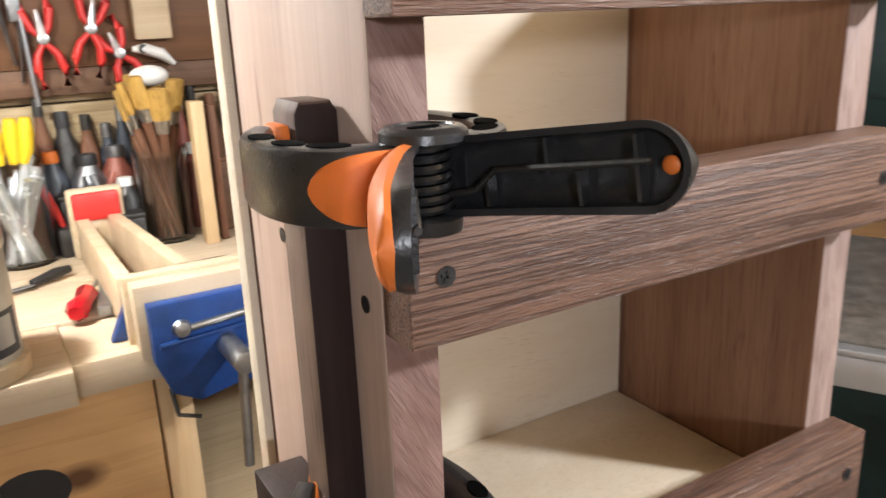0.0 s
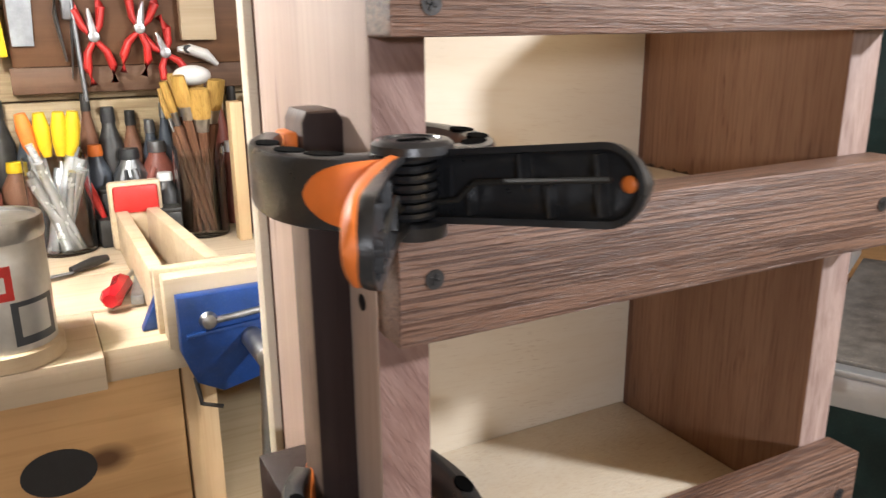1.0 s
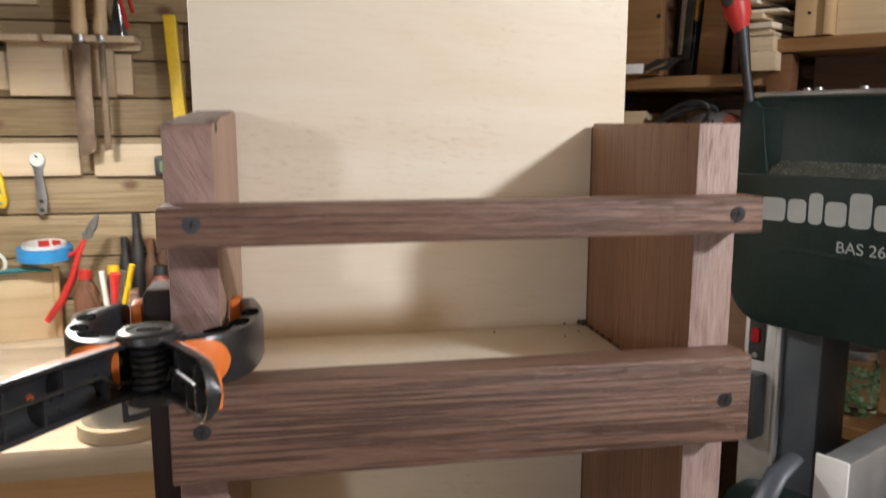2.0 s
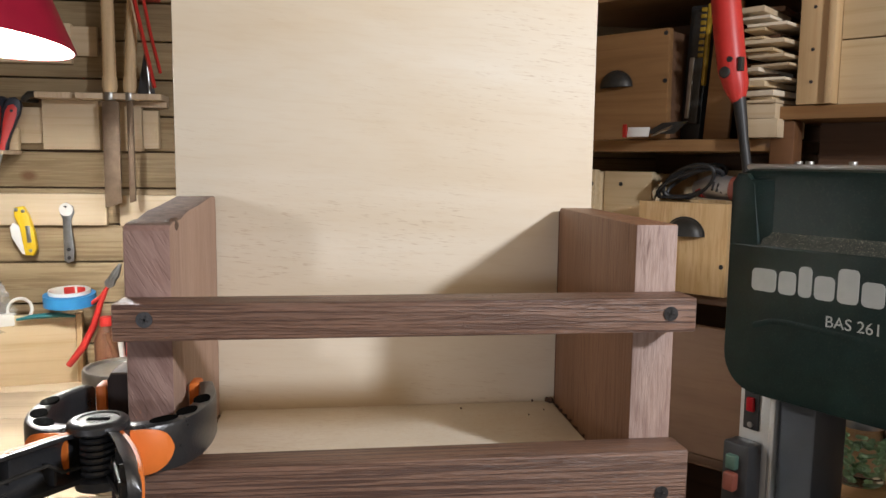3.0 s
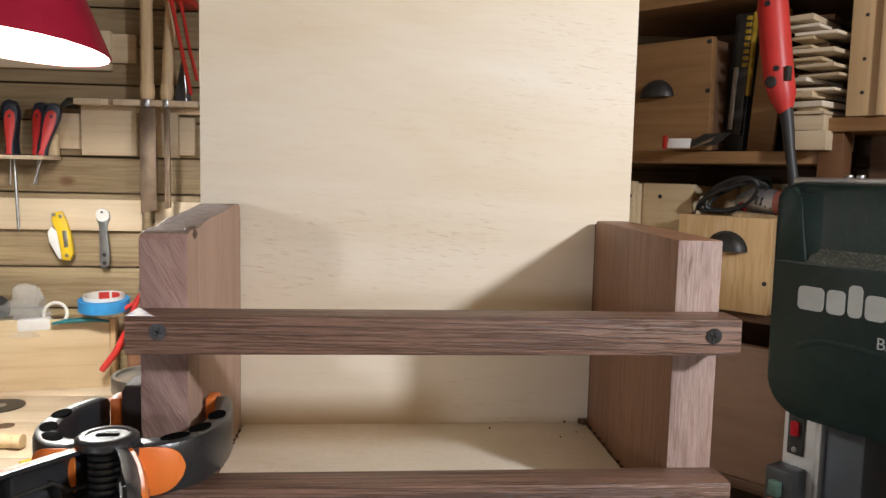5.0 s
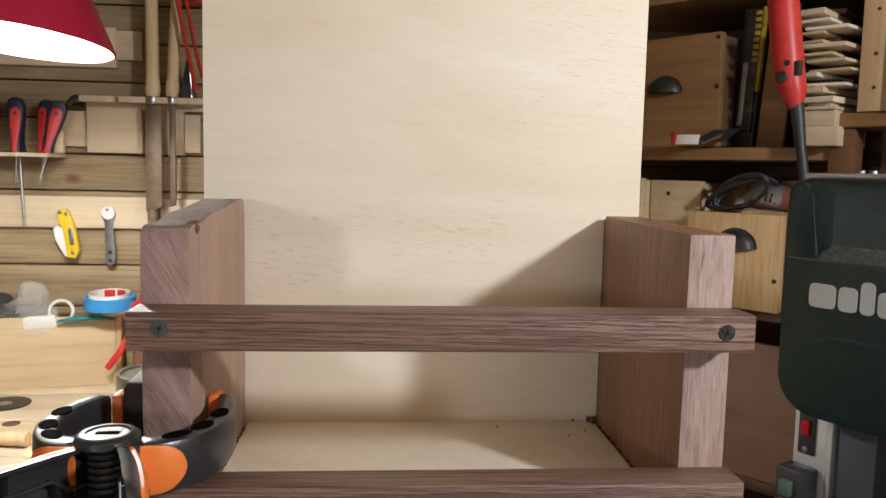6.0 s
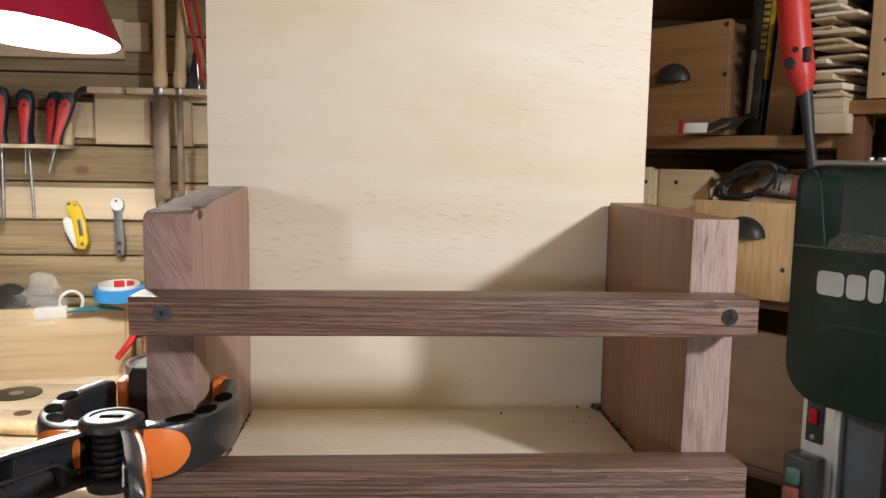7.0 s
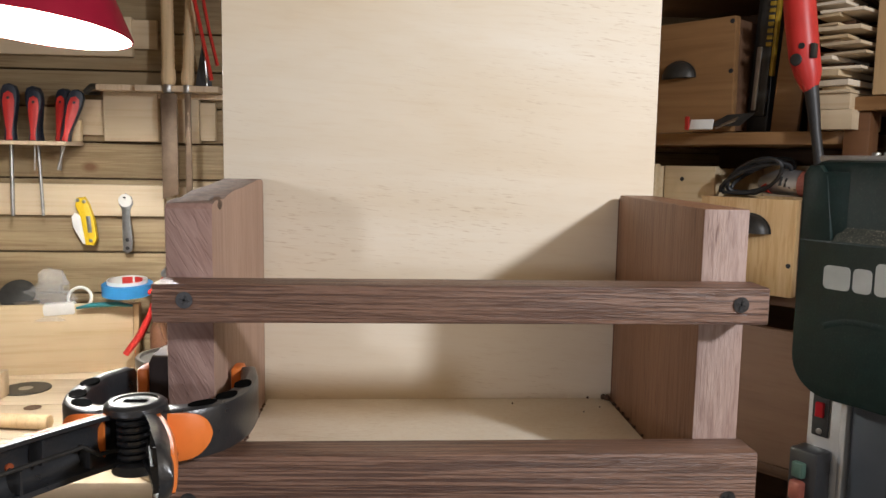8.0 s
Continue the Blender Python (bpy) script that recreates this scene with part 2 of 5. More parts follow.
POST_SIDE = wood("pale_outer_side", (0.57, 0.455, 0.40), (0.47, 0.362, 0.315), "z", 26, 200, 0.10, (0.5, 0.38, 0.33), 0.62, relief=0.15, stretch=16.0, dashes=1.0, dash_scale=120.0, dash_colour=(0.42, 0.30, 0.26), gloss=0.3, edge=0.14, lines=0.06, line_scale=160.0, line_stretch=40.0)
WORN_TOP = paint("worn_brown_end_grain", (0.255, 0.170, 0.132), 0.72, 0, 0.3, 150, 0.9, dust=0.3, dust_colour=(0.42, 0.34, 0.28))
KNOT = paint("brown_knot_wood", (0.135, 0.075, 0.048), 0.6, 0, 0.3, 160, 0.8)
LIP = wood("streaked_hardwood", (0.288, 0.165, 0.116), (0.198, 0.107, 0.073), "x", 30, 1500, 0.4, (0.27, 0.17, 0.135), 0.44, relief=0.8, stretch=9.0, gloss=0.75, edge=0.13, warp=0.8, turn=(0, -0.012, 0), lines=0.85, line_scale=640.0, line_stretch=70.0, pale=(1.26, 1.23, 1.20), shift=0.25)
PLY = wood("pale_plywood", (0.82, 0.76, 0.655), (0.745, 0.655, 0.52), "x", 8, 260, 0.12, (0.75, 0.6, 0.42), 0.55, relief=0.12, shift=0.04, dashes=0.42, dash_scale=1050.0, dash_colour=(0.52, 0.37, 0.24), stretch=4.5, warp=1.4, turn=(0, -0.05, 0))
SHELF = wood("raw_speckled_shelf_board", (0.87, 0.80, 0.68), (0.79, 0.70, 0.56), "x", 24, 700, 0.35, (0.72, 0.58, 0.42), 0.38, relief=1.0, shift=0.05, dashes=0.5, dash_scale=700.0, dash_colour=(0.6, 0.45, 0.3), stretch=1.5, gloss=0.5)
PLY_EDGE = wood("plywood_edge", (0.72, 0.60, 0.45), (0.56, 0.43, 0.30), "z", 20, 200, 0.3, (0.5, 0.35, 0.2), 0.7)
BROWN_STRIP = wood("brown_strip_wood", (0.20, 0.10, 0.065), (0.12, 0.06, 0.04), "z", 20, 200, 0.3)
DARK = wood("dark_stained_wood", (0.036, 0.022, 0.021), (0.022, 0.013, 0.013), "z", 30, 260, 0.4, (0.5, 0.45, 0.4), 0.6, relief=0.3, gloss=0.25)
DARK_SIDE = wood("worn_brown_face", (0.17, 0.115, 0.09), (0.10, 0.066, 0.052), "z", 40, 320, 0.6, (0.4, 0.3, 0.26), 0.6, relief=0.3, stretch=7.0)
PINE = wood("pine_board", (0.70, 0.565, 0.375), (0.57, 0.44, 0.262), "x", 14, 110, 0.3, (0.6, 0.42, 0.25), 0.55, knots=4.5, relief=0.15)
PINE_PALE = wood("pale_pine", (0.69, 0.575, 0.415), (0.57, 0.45, 0.30), "x", 14, 110, 0.25, (0.65, 0.47, 0.3), 0.55, knots=3.0, relief=0.12)
PINE_OLD = wood("aged_pine_plank", (0.43, 0.335, 0.205), (0.25, 0.185, 0.105), "x", 15, 130, 0.5, (0.45, 0.32, 0.19), 0.6, knots=5.0, relief=0.3, shift=0.2, lines=0.3, line_scale=150.0)
PINE_UP = wood("pine_upright", (0.66, 0.48, 0.28), (0.53, 0.36, 0.19), "z", 14, 110, 0.3, (0.6, 0.4, 0.22), 0.55, knots=3.0, relief=0.15)
DRAWER = wood("varnished_pine", (0.36, 0.205, 0.092), (0.215, 0.112, 0.047), "x", 16, 120, 0.3, (0.5, 0.32, 0.18), 0.42, knots=4.0)
# dark brown boards, and boards darkened to hold the shade of recesses
SHADY = wood("dark_brown_shade_board", (0.155, 0.082, 0.046), (0.090, 0.047, 0.026), "x", 14, 120, 0.4)
DOWEL = wood("ash_handle", (0.74, 0.58, 0.37), (0.60, 0.44, 0.26), "z", 40, 200, 0.3)
BENCH = wood("worn_bench_top", (0.75, 0.635, 0.485), (0.62, 0.50, 0.355), "x", 12, 100, 0.3, (0.5, 0.35, 0.22), 0.55, knots=3.0, shift=0.2, flat="z")
BLACK = paint("black_rubbery_plastic", (0.026, 0.026, 0.028), 0.46, 0, 0.1, 40, 0.12)
CLAMP = paint("satin_black_plastic", (0.024, 0.025, 0.028), 0.30, 0, 0.12, 60, 0.22, dust=0.05, dust_colour=(0.25, 0.24, 0.23))
# dark copy of the orange rubber, shade for the small holes in the grips
ORANGE_SHADE = paint("shaded_orange_rubber", (0.30, 0.06, 0.015), 0.6)
ORANGE = paint("orange_rubber", (0.83, 0.21, 0.035), 0.5, 0, 0.08, 40, 0.1)
STEEL = paint("worn_steel", (0.52, 0.52, 0.52), 0.35, 1.0, 0.15, 60, 0.1)
SCREW = paint("blackened_screw", (0.10, 0.10, 0.105), 0.4, 0.8, 0.2, 300, 0.1)
ALU = paint("brushed_aluminium", (0.60, 0.61, 0.62), 0.42, 0.85, 0.06, 30, 0.05)
GREEN = paint("dusty_green_enamel", (0.0060, 0.0210, 0.0190), 0.42, 0, 0.2, 45, 0.2, dust=0.06, dust_colour=(0.3, 0.27, 0.22))
DUSTGREEN = paint("green_enamel_under_sawdust", (0.060, 0.072, 0.060), 0.6, 0, 0.3, 70, 0.6, dust=0.9, dust_colour=(0.45, 0.41, 0.33))
GREY = paint("dark_grey_enamel", (0.055, 0.065, 0.08), 0.4, 0, 0.1, 20, 0.05)
LETTER = paint("grey_print", (0.42, 0.44, 0.43), 0.55, 0, 0.05, 60, 0.0)
GREEN.node_tree.nodes["Principled BSDF"].inputs["Specular IOR Level"].default_value = 0.3
BLUE = paint("blue_enamel", (0.008, 0.055, 0.24), 0.38, 0, 0.2, 25, 0.1, dust=0.04)
NAVY = paint("dark_blue_rubber", (0.016, 0.024, 0.042), 0.5, 0, 0.1, 40, 0.1)
RED = paint("red_plastic", (0.62, 0.035, 0.03), 0.4, 0, 0.1, 30, 0.05)
RED_DEEP = paint("red_lamp_enamel", (0.45, 0.015, 0.05), 0.35, 0, 0.08, 20, 0.03)
# darker copy of the yellow, for the case edge that lies in shade
AMBER = paint("shaded_yellow_plastic", (0.42, 0.26, 0.02), 0.5, 0, 0.25, 60, 0.1)
YELLOW = paint("yellow_plastic", (0.80, 0.54, 0.02), 0.42, 0, 0.1, 40, 0.05)
WHITE = paint("white_plastic", (0.78, 0.77, 0.74), 0.45, 0, 0.05, 40, 0.05)
CLAMP.node_tree.nodes["Principled BSDF"].inputs["Specular IOR Level"].default_value = 0.75
SKYBLUE = paint("blue_tape", (0.03, 0.27, 0.62), 0.5, 0, 0.06, 40, 0.05)
TEAL = paint("teal_plastic", (0.02, 0.22, 0.25), 0.45)
DUSTY = paint("table_casting", (0.28, 0.25, 0.22), 0.5, 0.6, 0.25, 40, 0.2, dust=0.35)
GLASS = clear("clear_glass")
BAG = paint("crumpled_clear_bag", (0.85, 0.85, 0.84), 0.12, 0, 0.05, 40, 0.1)
BAG.node_tree.nodes["Principled BSDF"].inputs["Alpha"].default_value = 0.24
# the lining gets its own emission in place of the bulb's light on it
LAMP_IN = glow("glowing_white_enamel", (1.0, 0.95, 0.86), 3.0)
BULB = glow("lit_bulb", (1.0, 0.93, 0.82), 25.0)
PINE_PALEUP = wood("pale_pine_upright", (0.64, 0.47, 0.275), (0.52, 0.35, 0.18), "z", 14, 110, 0.3, (0.65, 0.45, 0.28), 0.55, knots=2.0, relief=0.12)
RUSTY = paint("tarnished_brown_steel", (0.21, 0.145, 0.095), 0.45, 0.5, 0.2, 50, 0.15)
IRON = paint("blackened_iron", (0.07, 0.068, 0.065), 0.45, 0.6, 0.2, 40, 0.15)
GREENBTN = paint("faded_green_button", (0.07, 0.13, 0.10), 0.5)
REDBTN = paint("faded_red_button", (0.26, 0.075, 0.05), 0.5)
ORANGE_BROWN = wood("orange_brown_board", (0.175, 0.082, 0.037), (0.115, 0.053, 0.024), "x", 14, 110, 0.3, (0.5, 0.32, 0.18), 0.5)
GREYMETAL = paint("dull_tool_steel", (0.34, 0.35, 0.36), 0.4, 0.9, 0.15, 60, 0.1)
BRISTLE = wood("brush_bristle", (0.52, 0.33, 0.09), (0.40, 0.23, 0.05), "z", 60, 400, 0.5)
BROWNWOOD = wood("brush_handle_wood", (0.20, 0.09, 0.05), (0.12, 0.055, 0.03), "z", 40, 200, 0.3)
REDGLASS = paint("clear_red_plastic", (0.50, 0.01, 0.02), 0.18, 0, 0.1, 40, 0.02)
BROWNBOX = wood("brown_plywood_board", (0.30, 0.185, 0.125), (0.235, 0.138, 0.090), "x", 9, 160, 0.2, (0.6, 0.45, 0.35), 0.55, relief=0.15, stretch=5.0)
YELLOW_PINE = wood("bright_yellow_pine", (0.76, 0.55, 0.30), (0.64, 0.42, 0.20), "z", 30, 120, 0.3, (0.66, 0.45, 0.26), 0.42, relief=0.15, stretch=7.0, warp=1.2, shift=0.04, lines=0.3, line_scale=170.0, line_stretch=14.0)
BENCH_FRONT = wood("orange_pine_front", (0.76, 0.48, 0.235), (0.60, 0.355, 0.16), "x", 10, 100, 0.3, (0.6, 0.4, 0.22), 0.5, knots=3.0)
# chrome made half diffuse, so its silvery glare sits in the pale colour
CHROME = paint("chrome_with_pale_glare", (0.74, 0.76, 0.79), 0.24, 0.55, 0.05, 40, 0.02)
CANMETAL = paint("printed_tin", (0.66, 0.65, 0.63), 0.35, 0.5, 0.12, 30, 0.05)
# black without gloss, the darkness inside the clamp's holes, slot and pivot
POCKET = paint("pitch_black_hole_shade", (0.004, 0.004, 0.004), 1.0)
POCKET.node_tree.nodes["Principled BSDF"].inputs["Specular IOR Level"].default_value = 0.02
CONCRETE = paint("concrete_floor", (0.26, 0.25, 0.23), 0.8, 0, 0.2, 6, 0.3)
GREENERY = paint("green_anchors", (0.20, 0.30, 0.14), 0.5)

# ---- the room ----
solo("floor", box(B(), -1.7, -2.3, -0.1, 2.4, 1.42, 0.0), CONCRETE, "grey concrete workshop floor", "floor", kind="structure")
solo("ceiling", box(B(), -1.7, -2.3, 2.35, 2.4, 1.42, 2.45), PINE_OLD, "boarded pine workshop ceiling", "ceiling", kind="structure")
wall_back = solo("wall_back", box(B(), -1.7, 1.33, 0, 2.4, 1.42, 2.35), SHADY, "pine plank workshop wall hung with tools", "wall", kind="structure")
solo("wall_left", box(B(), -1.8, -2.3, 0, -1.7, 1.42, 2.35), PINE_OLD, "plain pine board wall", "wall", kind="structure")
solo("wall_right", box(B(), 2.4, -2.3, 0, 2.5, 1.42, 2.35), PINE_OLD, "plain pine board wall", "wall", kind="structure")
solo("wall_front", box(B(), -1.7, -2.4, 0, 2.4, -2.3, 2.35), PINE_OLD, "plain pine board wall", "wall", kind="structure")

# ---- the rack ----
rack = thing("shelf_rack", pose(0, 0, 0.80), "red-brown hardwood shelf rack with a pale plywood back", "shelf rack")
Z0 = -0.80


def rack_part(name, bm, mat, label=""):
    bmesh.ops.translate(bm, vec=(0, 0, Z0), verts=bm.verts)
    return part(name, bm, mat, rack, label)


bm = B()
prism(bm, [(0.025, 0.80), (0.200, 0.80), (0.200, 1.357), (0.197, 1.3605), (0.180, 1.3612), (0.120, 1.3575), (0.085, 1.3562), (0.070, 1.3545), (0.058, 1.3525), (0.046, 1.3530), (0.034, 1.3525), (0.028, 1.3510), (0.025, 1.3480)], 0.003, 0.030, "x", 0.0014)
def two_faced(ob, wanted):
    """Gives the sawn faces of a board their own colour."""
    ob.data.materials.append(POST_EDGE)
    for f in ob.data.polygons:
        f.material_index = 1 if wanted(f.normal) else 0


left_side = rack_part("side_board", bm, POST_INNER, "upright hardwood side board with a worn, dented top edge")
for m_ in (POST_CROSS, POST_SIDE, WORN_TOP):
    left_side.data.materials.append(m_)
# one tone per facing; the inner tan holds some of the light on it
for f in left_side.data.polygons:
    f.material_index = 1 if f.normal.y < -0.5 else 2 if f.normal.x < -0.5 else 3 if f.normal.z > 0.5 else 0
bm = B()
ball(bm, (0.0272, 0.046, 1.3495), 0.0075, 0.46, 2.0, 0.62, 18)
for v in bm.verts:
    v.co += Vector((math.sin(v.co.y * 900), math.sin(v.co.z * 1300 + v.co.y * 500), math.sin(v.co.y * 640))) * 0.0005
rack_part("knot", bm, KNOT, "dark knot breaking the corner of the board")
two_faced(rack_part("side_board", box(B(), 0.317, 0.025, 0.80, 0.345, 0.200, 1.352, 0.0012), POST, "upright hardwood side board, brown inside and paler on the edge"), lambda n: n.y < -0.5 or n.x > 0.5)
rack_part("back_panel", box(B(), -0.002, 0.206, 0.80, 0.347, 0.222, 1.535, 0.001), PLY, "pale plywood back panel rising above the sides")
rack_part("back_strip", box(B(), 0.0035, 0.200, 0.80, 0.029, 0.206, 1.349), BROWN_STRIP)
rack_part("back_strip", box(B(), 0.318, 0.200, 0.80, 0.3445, 0.206, 1.349), BROWN_STRIP)
for top in (1.180, 0.962):
    rack_part("shelf_board", box(B(), 0.0312, 0.026, top - 0.012, 0.3152, 0.2055, top, 0.0006), SHELF, "pale plywood shelf board")


def screw(parent, x, z, r=0.0046):
    bm = B()
    cyl(bm, (x, -0.0006, z + Z0), (x, 0.004, z + Z0), r, r * 0.6, 24)
    head = part("screw", bm, SCREW, parent, "black countersunk cross-head screw")
    bm = B()
    for a in (20, 110):
        box(bm, -r * 0.55, -0.0011, -r * 0.12, r * 0.55, 0.001, r * 0.12, m=pose(x, 0, z + Z0, 0, a, 0))
    part("cross_recess", bm, BLACK, head)


def lip(x0, x1, z0, z1, screws, tilt=0.0):
    bm = B()
    box(bm, x0, 0.0, z0, x1, 0.0248, z1, 0.0013)
    board = rack_part("front_rail", bm, LIP, "front rail of streaked grey-brown hardwood")
    for x, z in screws:
        screw(board, x, z)


lip(0.002, 0.348, 1.2872, 1.3088, ((0.020, 1.300), (0.331, 1.299)))
lip(0.003, 0.347, 1.156, 1.2115, ((0.020, 1.186), (0.330, 1.184)))
lip(0.003, 0.347, 0.952, 1.008, ((0.020, 0.98), (0.330, 0.98)))
for y, z in ((0.145, 1.175), (0.042, 1.165)):
    bm = B()
    cyl(bm, (0.0025, y, z + Z0), (0.006, y, z + Z0), 0.0042, 0.003, 18)
    part("screw", bm, SCREW, rack)

# chips and dust caught in the gaps beside the shelf board
random.seed(21)
bm = B()
for k in range(90):
    side = k % 3
    x = random.gauss(0.3158, 0.0006) if side else random.gauss(0.0306, 0.0005)
    y, r = random.uniform(0.06, 0.203), random.uniform(0.0003, 0.0011)
    ball(bm, (x, y, 1.1803 + Z0 + r * 0.5), r, random.uniform(0.7, 1.4), random.uniform(0.8, 2.0), random.uniform(0.6, 1.5), 6)
for x, y, r in ((0.311, 0.2035, 0.0022), (0.3135, 0.200, 0.0026), (0.298, 0.2045, 0.0010), (0.232, 0.190, 0.0008), (0.286, 0.168, 0.0006), (0.302, 0.180, 0.0006)):
    ball(bm, (x, y, 1.1803 + Z0 + r * 0.6), r, 1.0, 0.8, 1.3, 7)
tagged(part("wood_chips", bm, KNOT, rack, "dark wood chips along the shelf's edges"), kind="stuff")

# plain stand under the rack
stand = thing("wooden_stand", pose(0.17, 0.11, 0), "plain wooden stand under the rack", "stand")
part("stand_top", box(B(), -0.20, -0.14, 0.77, 0.20, 0.14, 0.80, 0.003), PINE, stand)
for x in (-0.16, 0.16):
    for y in (-0.10, 0.10):
        part("leg", box(B(), x - 0.02, y - 0.02, 0, x + 0.02, y + 0.02, 0.77, 0.002), PINE_UP, stand)

# the strip clamped to the side board
bm = B()
prism(bm, [(-0.0175, 0.0), (0.0025, 0.0), (0.0025, 0.450), (-0.0005, 0.455), (-0.0150, 0.455), (-0.0175, 0.450)], 0.056, 0.083, "y", 0.0012)
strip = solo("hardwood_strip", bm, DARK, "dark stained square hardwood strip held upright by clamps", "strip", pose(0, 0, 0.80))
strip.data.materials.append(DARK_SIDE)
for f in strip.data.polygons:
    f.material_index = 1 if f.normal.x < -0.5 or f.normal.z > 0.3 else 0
bm = B()
box(bm, -0.0275, 0.100, 0.0, 0.0025, 0.150, 0.235, 0.0012)
solo("hardwood_block", bm, DARK, "dark stained hardwood block beside the rack", "block", pose(0, 0, 0.80))


# ---- the spring clamps ----
def spring_clamp(m):
    clamp = thing("spring_clamp", m, "black and orange plastic spring clamp gripping the strip", "clamp", "spring clamps on the rack")
    h = 0.0140
    for side, tip, bend in ((-1, (-0.056, -0.106), ((-0.012, -0.021), (-0.026, -0.018), (-0.037, -0.006), (-0.0425, 0.014), (-0.041, 0.040), (-0.030, 0.062))),
                            (1, (0.040, -0.108), ((0.011, -0.021), (0.026, -0.018), (0.038, -0.008), (0.0455, 0.010), (0.0475, 0.036), (0.042, 0.064)))):
        # jaw: a curved wall, thick at the root and thin at the mouth
        n = len(bend)
        outer, inner = [], []
        for i, p in enumerate(bend):
            a, b = Vector(bend[max(i - 1, 0)]), Vector(bend[min(i + 1, n - 1)])
            d = (b - a).normalized()
            w = 0.0078 - 0.0030 * i / (n - 1)
            nrm = Vector((d.y, -d.x))
            outer.append(tuple(Vector(p) + nrm * w))
            inner.append(tuple(Vector(p) - nrm * w))
        def fine(pts):
            out = []
            for i in range(len(pts) - 1):
                p0, p1, p2, p3 = [Vector(pts[min(max(i + k, 0), len(pts) - 1)]) for k in (-1, 0, 1, 2)]
                for t in (0, 0.25, 0.5, 0.75):
                    out.append(tuple(0.5 * (2 * p1 + (p2 - p0) * t + (2 * p0 - 5 * p1 + 4 * p2 - p3) * t * t + (3 * p1 - p0 - 3 * p2 + p3) * t ** 3)))
            return out + [tuple(pts[-1])]
        arm = part("arm", prism(B(), fine(outer) + fine(inner)[::-1], -h, h, "z", 0.0032), CLAMP, clamp)
        # black discs along the top of the jaw paint the shade of its cut-outs
        for k in (2, 3, 4):
            bm = B()
            p, q = Vector(bend[k]), Vector(bend[k - 1])
            c, d = (p + q) / 2, (p - q).normalized()
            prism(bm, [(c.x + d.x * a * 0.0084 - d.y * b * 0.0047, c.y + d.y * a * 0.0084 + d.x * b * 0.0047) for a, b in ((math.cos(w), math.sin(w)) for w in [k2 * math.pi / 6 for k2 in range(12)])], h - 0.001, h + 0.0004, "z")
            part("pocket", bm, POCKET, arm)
        # handle: an open tray with a rim, ribs inside and an orange grip outside
        root = Vector((side * 0.011, -0.022))
        d = Vector(tip) - root
        L = d.length
        ang = math.degrees(math.atan2(d.y, d.x))
        hm = pose(root.x, root.y, 0, 0, 0, ang) @ pose(0, 0, 0, 0, -7.5 if side > 0 else -2.0, 0)
        inward = 1 if side < 0 else -1
        deep = 0.0125 if side < 0 else 0.0105

        def section(a, off, lo_deg, hi_deg, n_, lift=0.0):
            """A ring of the U-shaped handle at length a, drawn in by off."""
            q = min(1.0, max(0.0, (a - (L - h)) / (h - off)))
            tall = (h - off) * math.sqrt(max(0.0, 1 - q * q))
            wall = (deep - 0.3 * off) * (1 - 0.45 * max(0.0, (a / L - 0.55) / 0.45) ** 2)
            belly = (0.0075 if side < 0 else 0.0055) * math.sin(math.pi * min(1.0, max(0.0, 0.08 + 0.80 * a / L))) ** 0.7
            ring = []
            for j in range(n_ + 1):
                w = radians(lo_deg + (hi_deg - lo_deg) * j / n_)
                y = wall * (1 - abs(math.cos(w)) ** 0.8) + off * abs(math.cos(w)) - lift - belly
                ring.append((a, inward * y, (tall + max(lift, 0.0) * 0.7) * math.copysign(abs(math.sin(w)) ** 0.75, math.sin(w))))
            return ring

        ends = [-0.006, 0.006, L * 0.25, L * 0.5, L * 0.75, L - h] + [L - h + h * math.sin(radians(d_)) for d_ in (12, 24, 36, 47, 57, 66, 74, 81, 86, 90)]
        bm = B()
        skins = []
        for off in (0.0, 0.0024):
            rings_ = [[bm.verts.new(p) for p in section(a if a <= L - h else L - h + (a - L + h) * (h - off) / h, off, -90, 90, 16)] for a in ends]
            for r0, r1 in zip(rings_, rings_[1:]):
                for j in range(16):
                    bm.faces.new((r0[j], r0[j + 1], r1[j + 1], r1[j]))
            skins.append(rings_)
        for r0, r1, q0, q1 in zip(skins[0], skins[0][1:], skins[1], skins[1][1:]):
            bm.faces.new((r0[0], r1[0], q1[0], q0[0]))
            bm.faces.new((r0[-1], r1[-1], q1[-1], q0[-1]))
        for j in range(16):
            bm.faces.new((skins[0][0][j], skins[0][0][j + 1], skins[1][0][j + 1], skins[1][0][j]))
        bmesh.ops.remove_doubles(bm, verts=bm.verts, dist=0.00002)
        bmesh.ops.recalc_face_normals(bm, faces=bm.faces)
        bmesh.ops.transform(bm, matrix=hm, verts=bm.verts)
        tray = part("handle", bm, CLAMP, clamp, "ribbed black handle with an open inner side")
        for q, z0, z1 in ((0.20, -h + 0.003, 0.0), (0.48, -0.001, h - 0.003), (0.60, -h + 0.003, 0.0), (0.82, -h + 0.004, h - 0.004)):
            bm = box(B(), L * q, inward * (-0.004 if side < 0 else 0.0), z0, L * q + 0.0014, inward * 0.0050, z1)
            bmesh.ops.transform(bm, matrix=hm, verts=bm.verts)
            part("rib", bm, CLAMP, tray)
        bm = sweep(B(), [(0.004, inward * 0.006, -0.006), (L * 0.16, inward * 0.0055, -0.005), (L * 0.26, inward * 0.005, 0.0015), (L * 0.88, inward * 0.005, 0.002)], 0.0011, 8)
        bmesh.ops.transform(bm, matrix=hm, verts=bm.verts)
        part("spring_leg", bm, IRON, tray, "steel wire leg of the spring")
        bm = B()
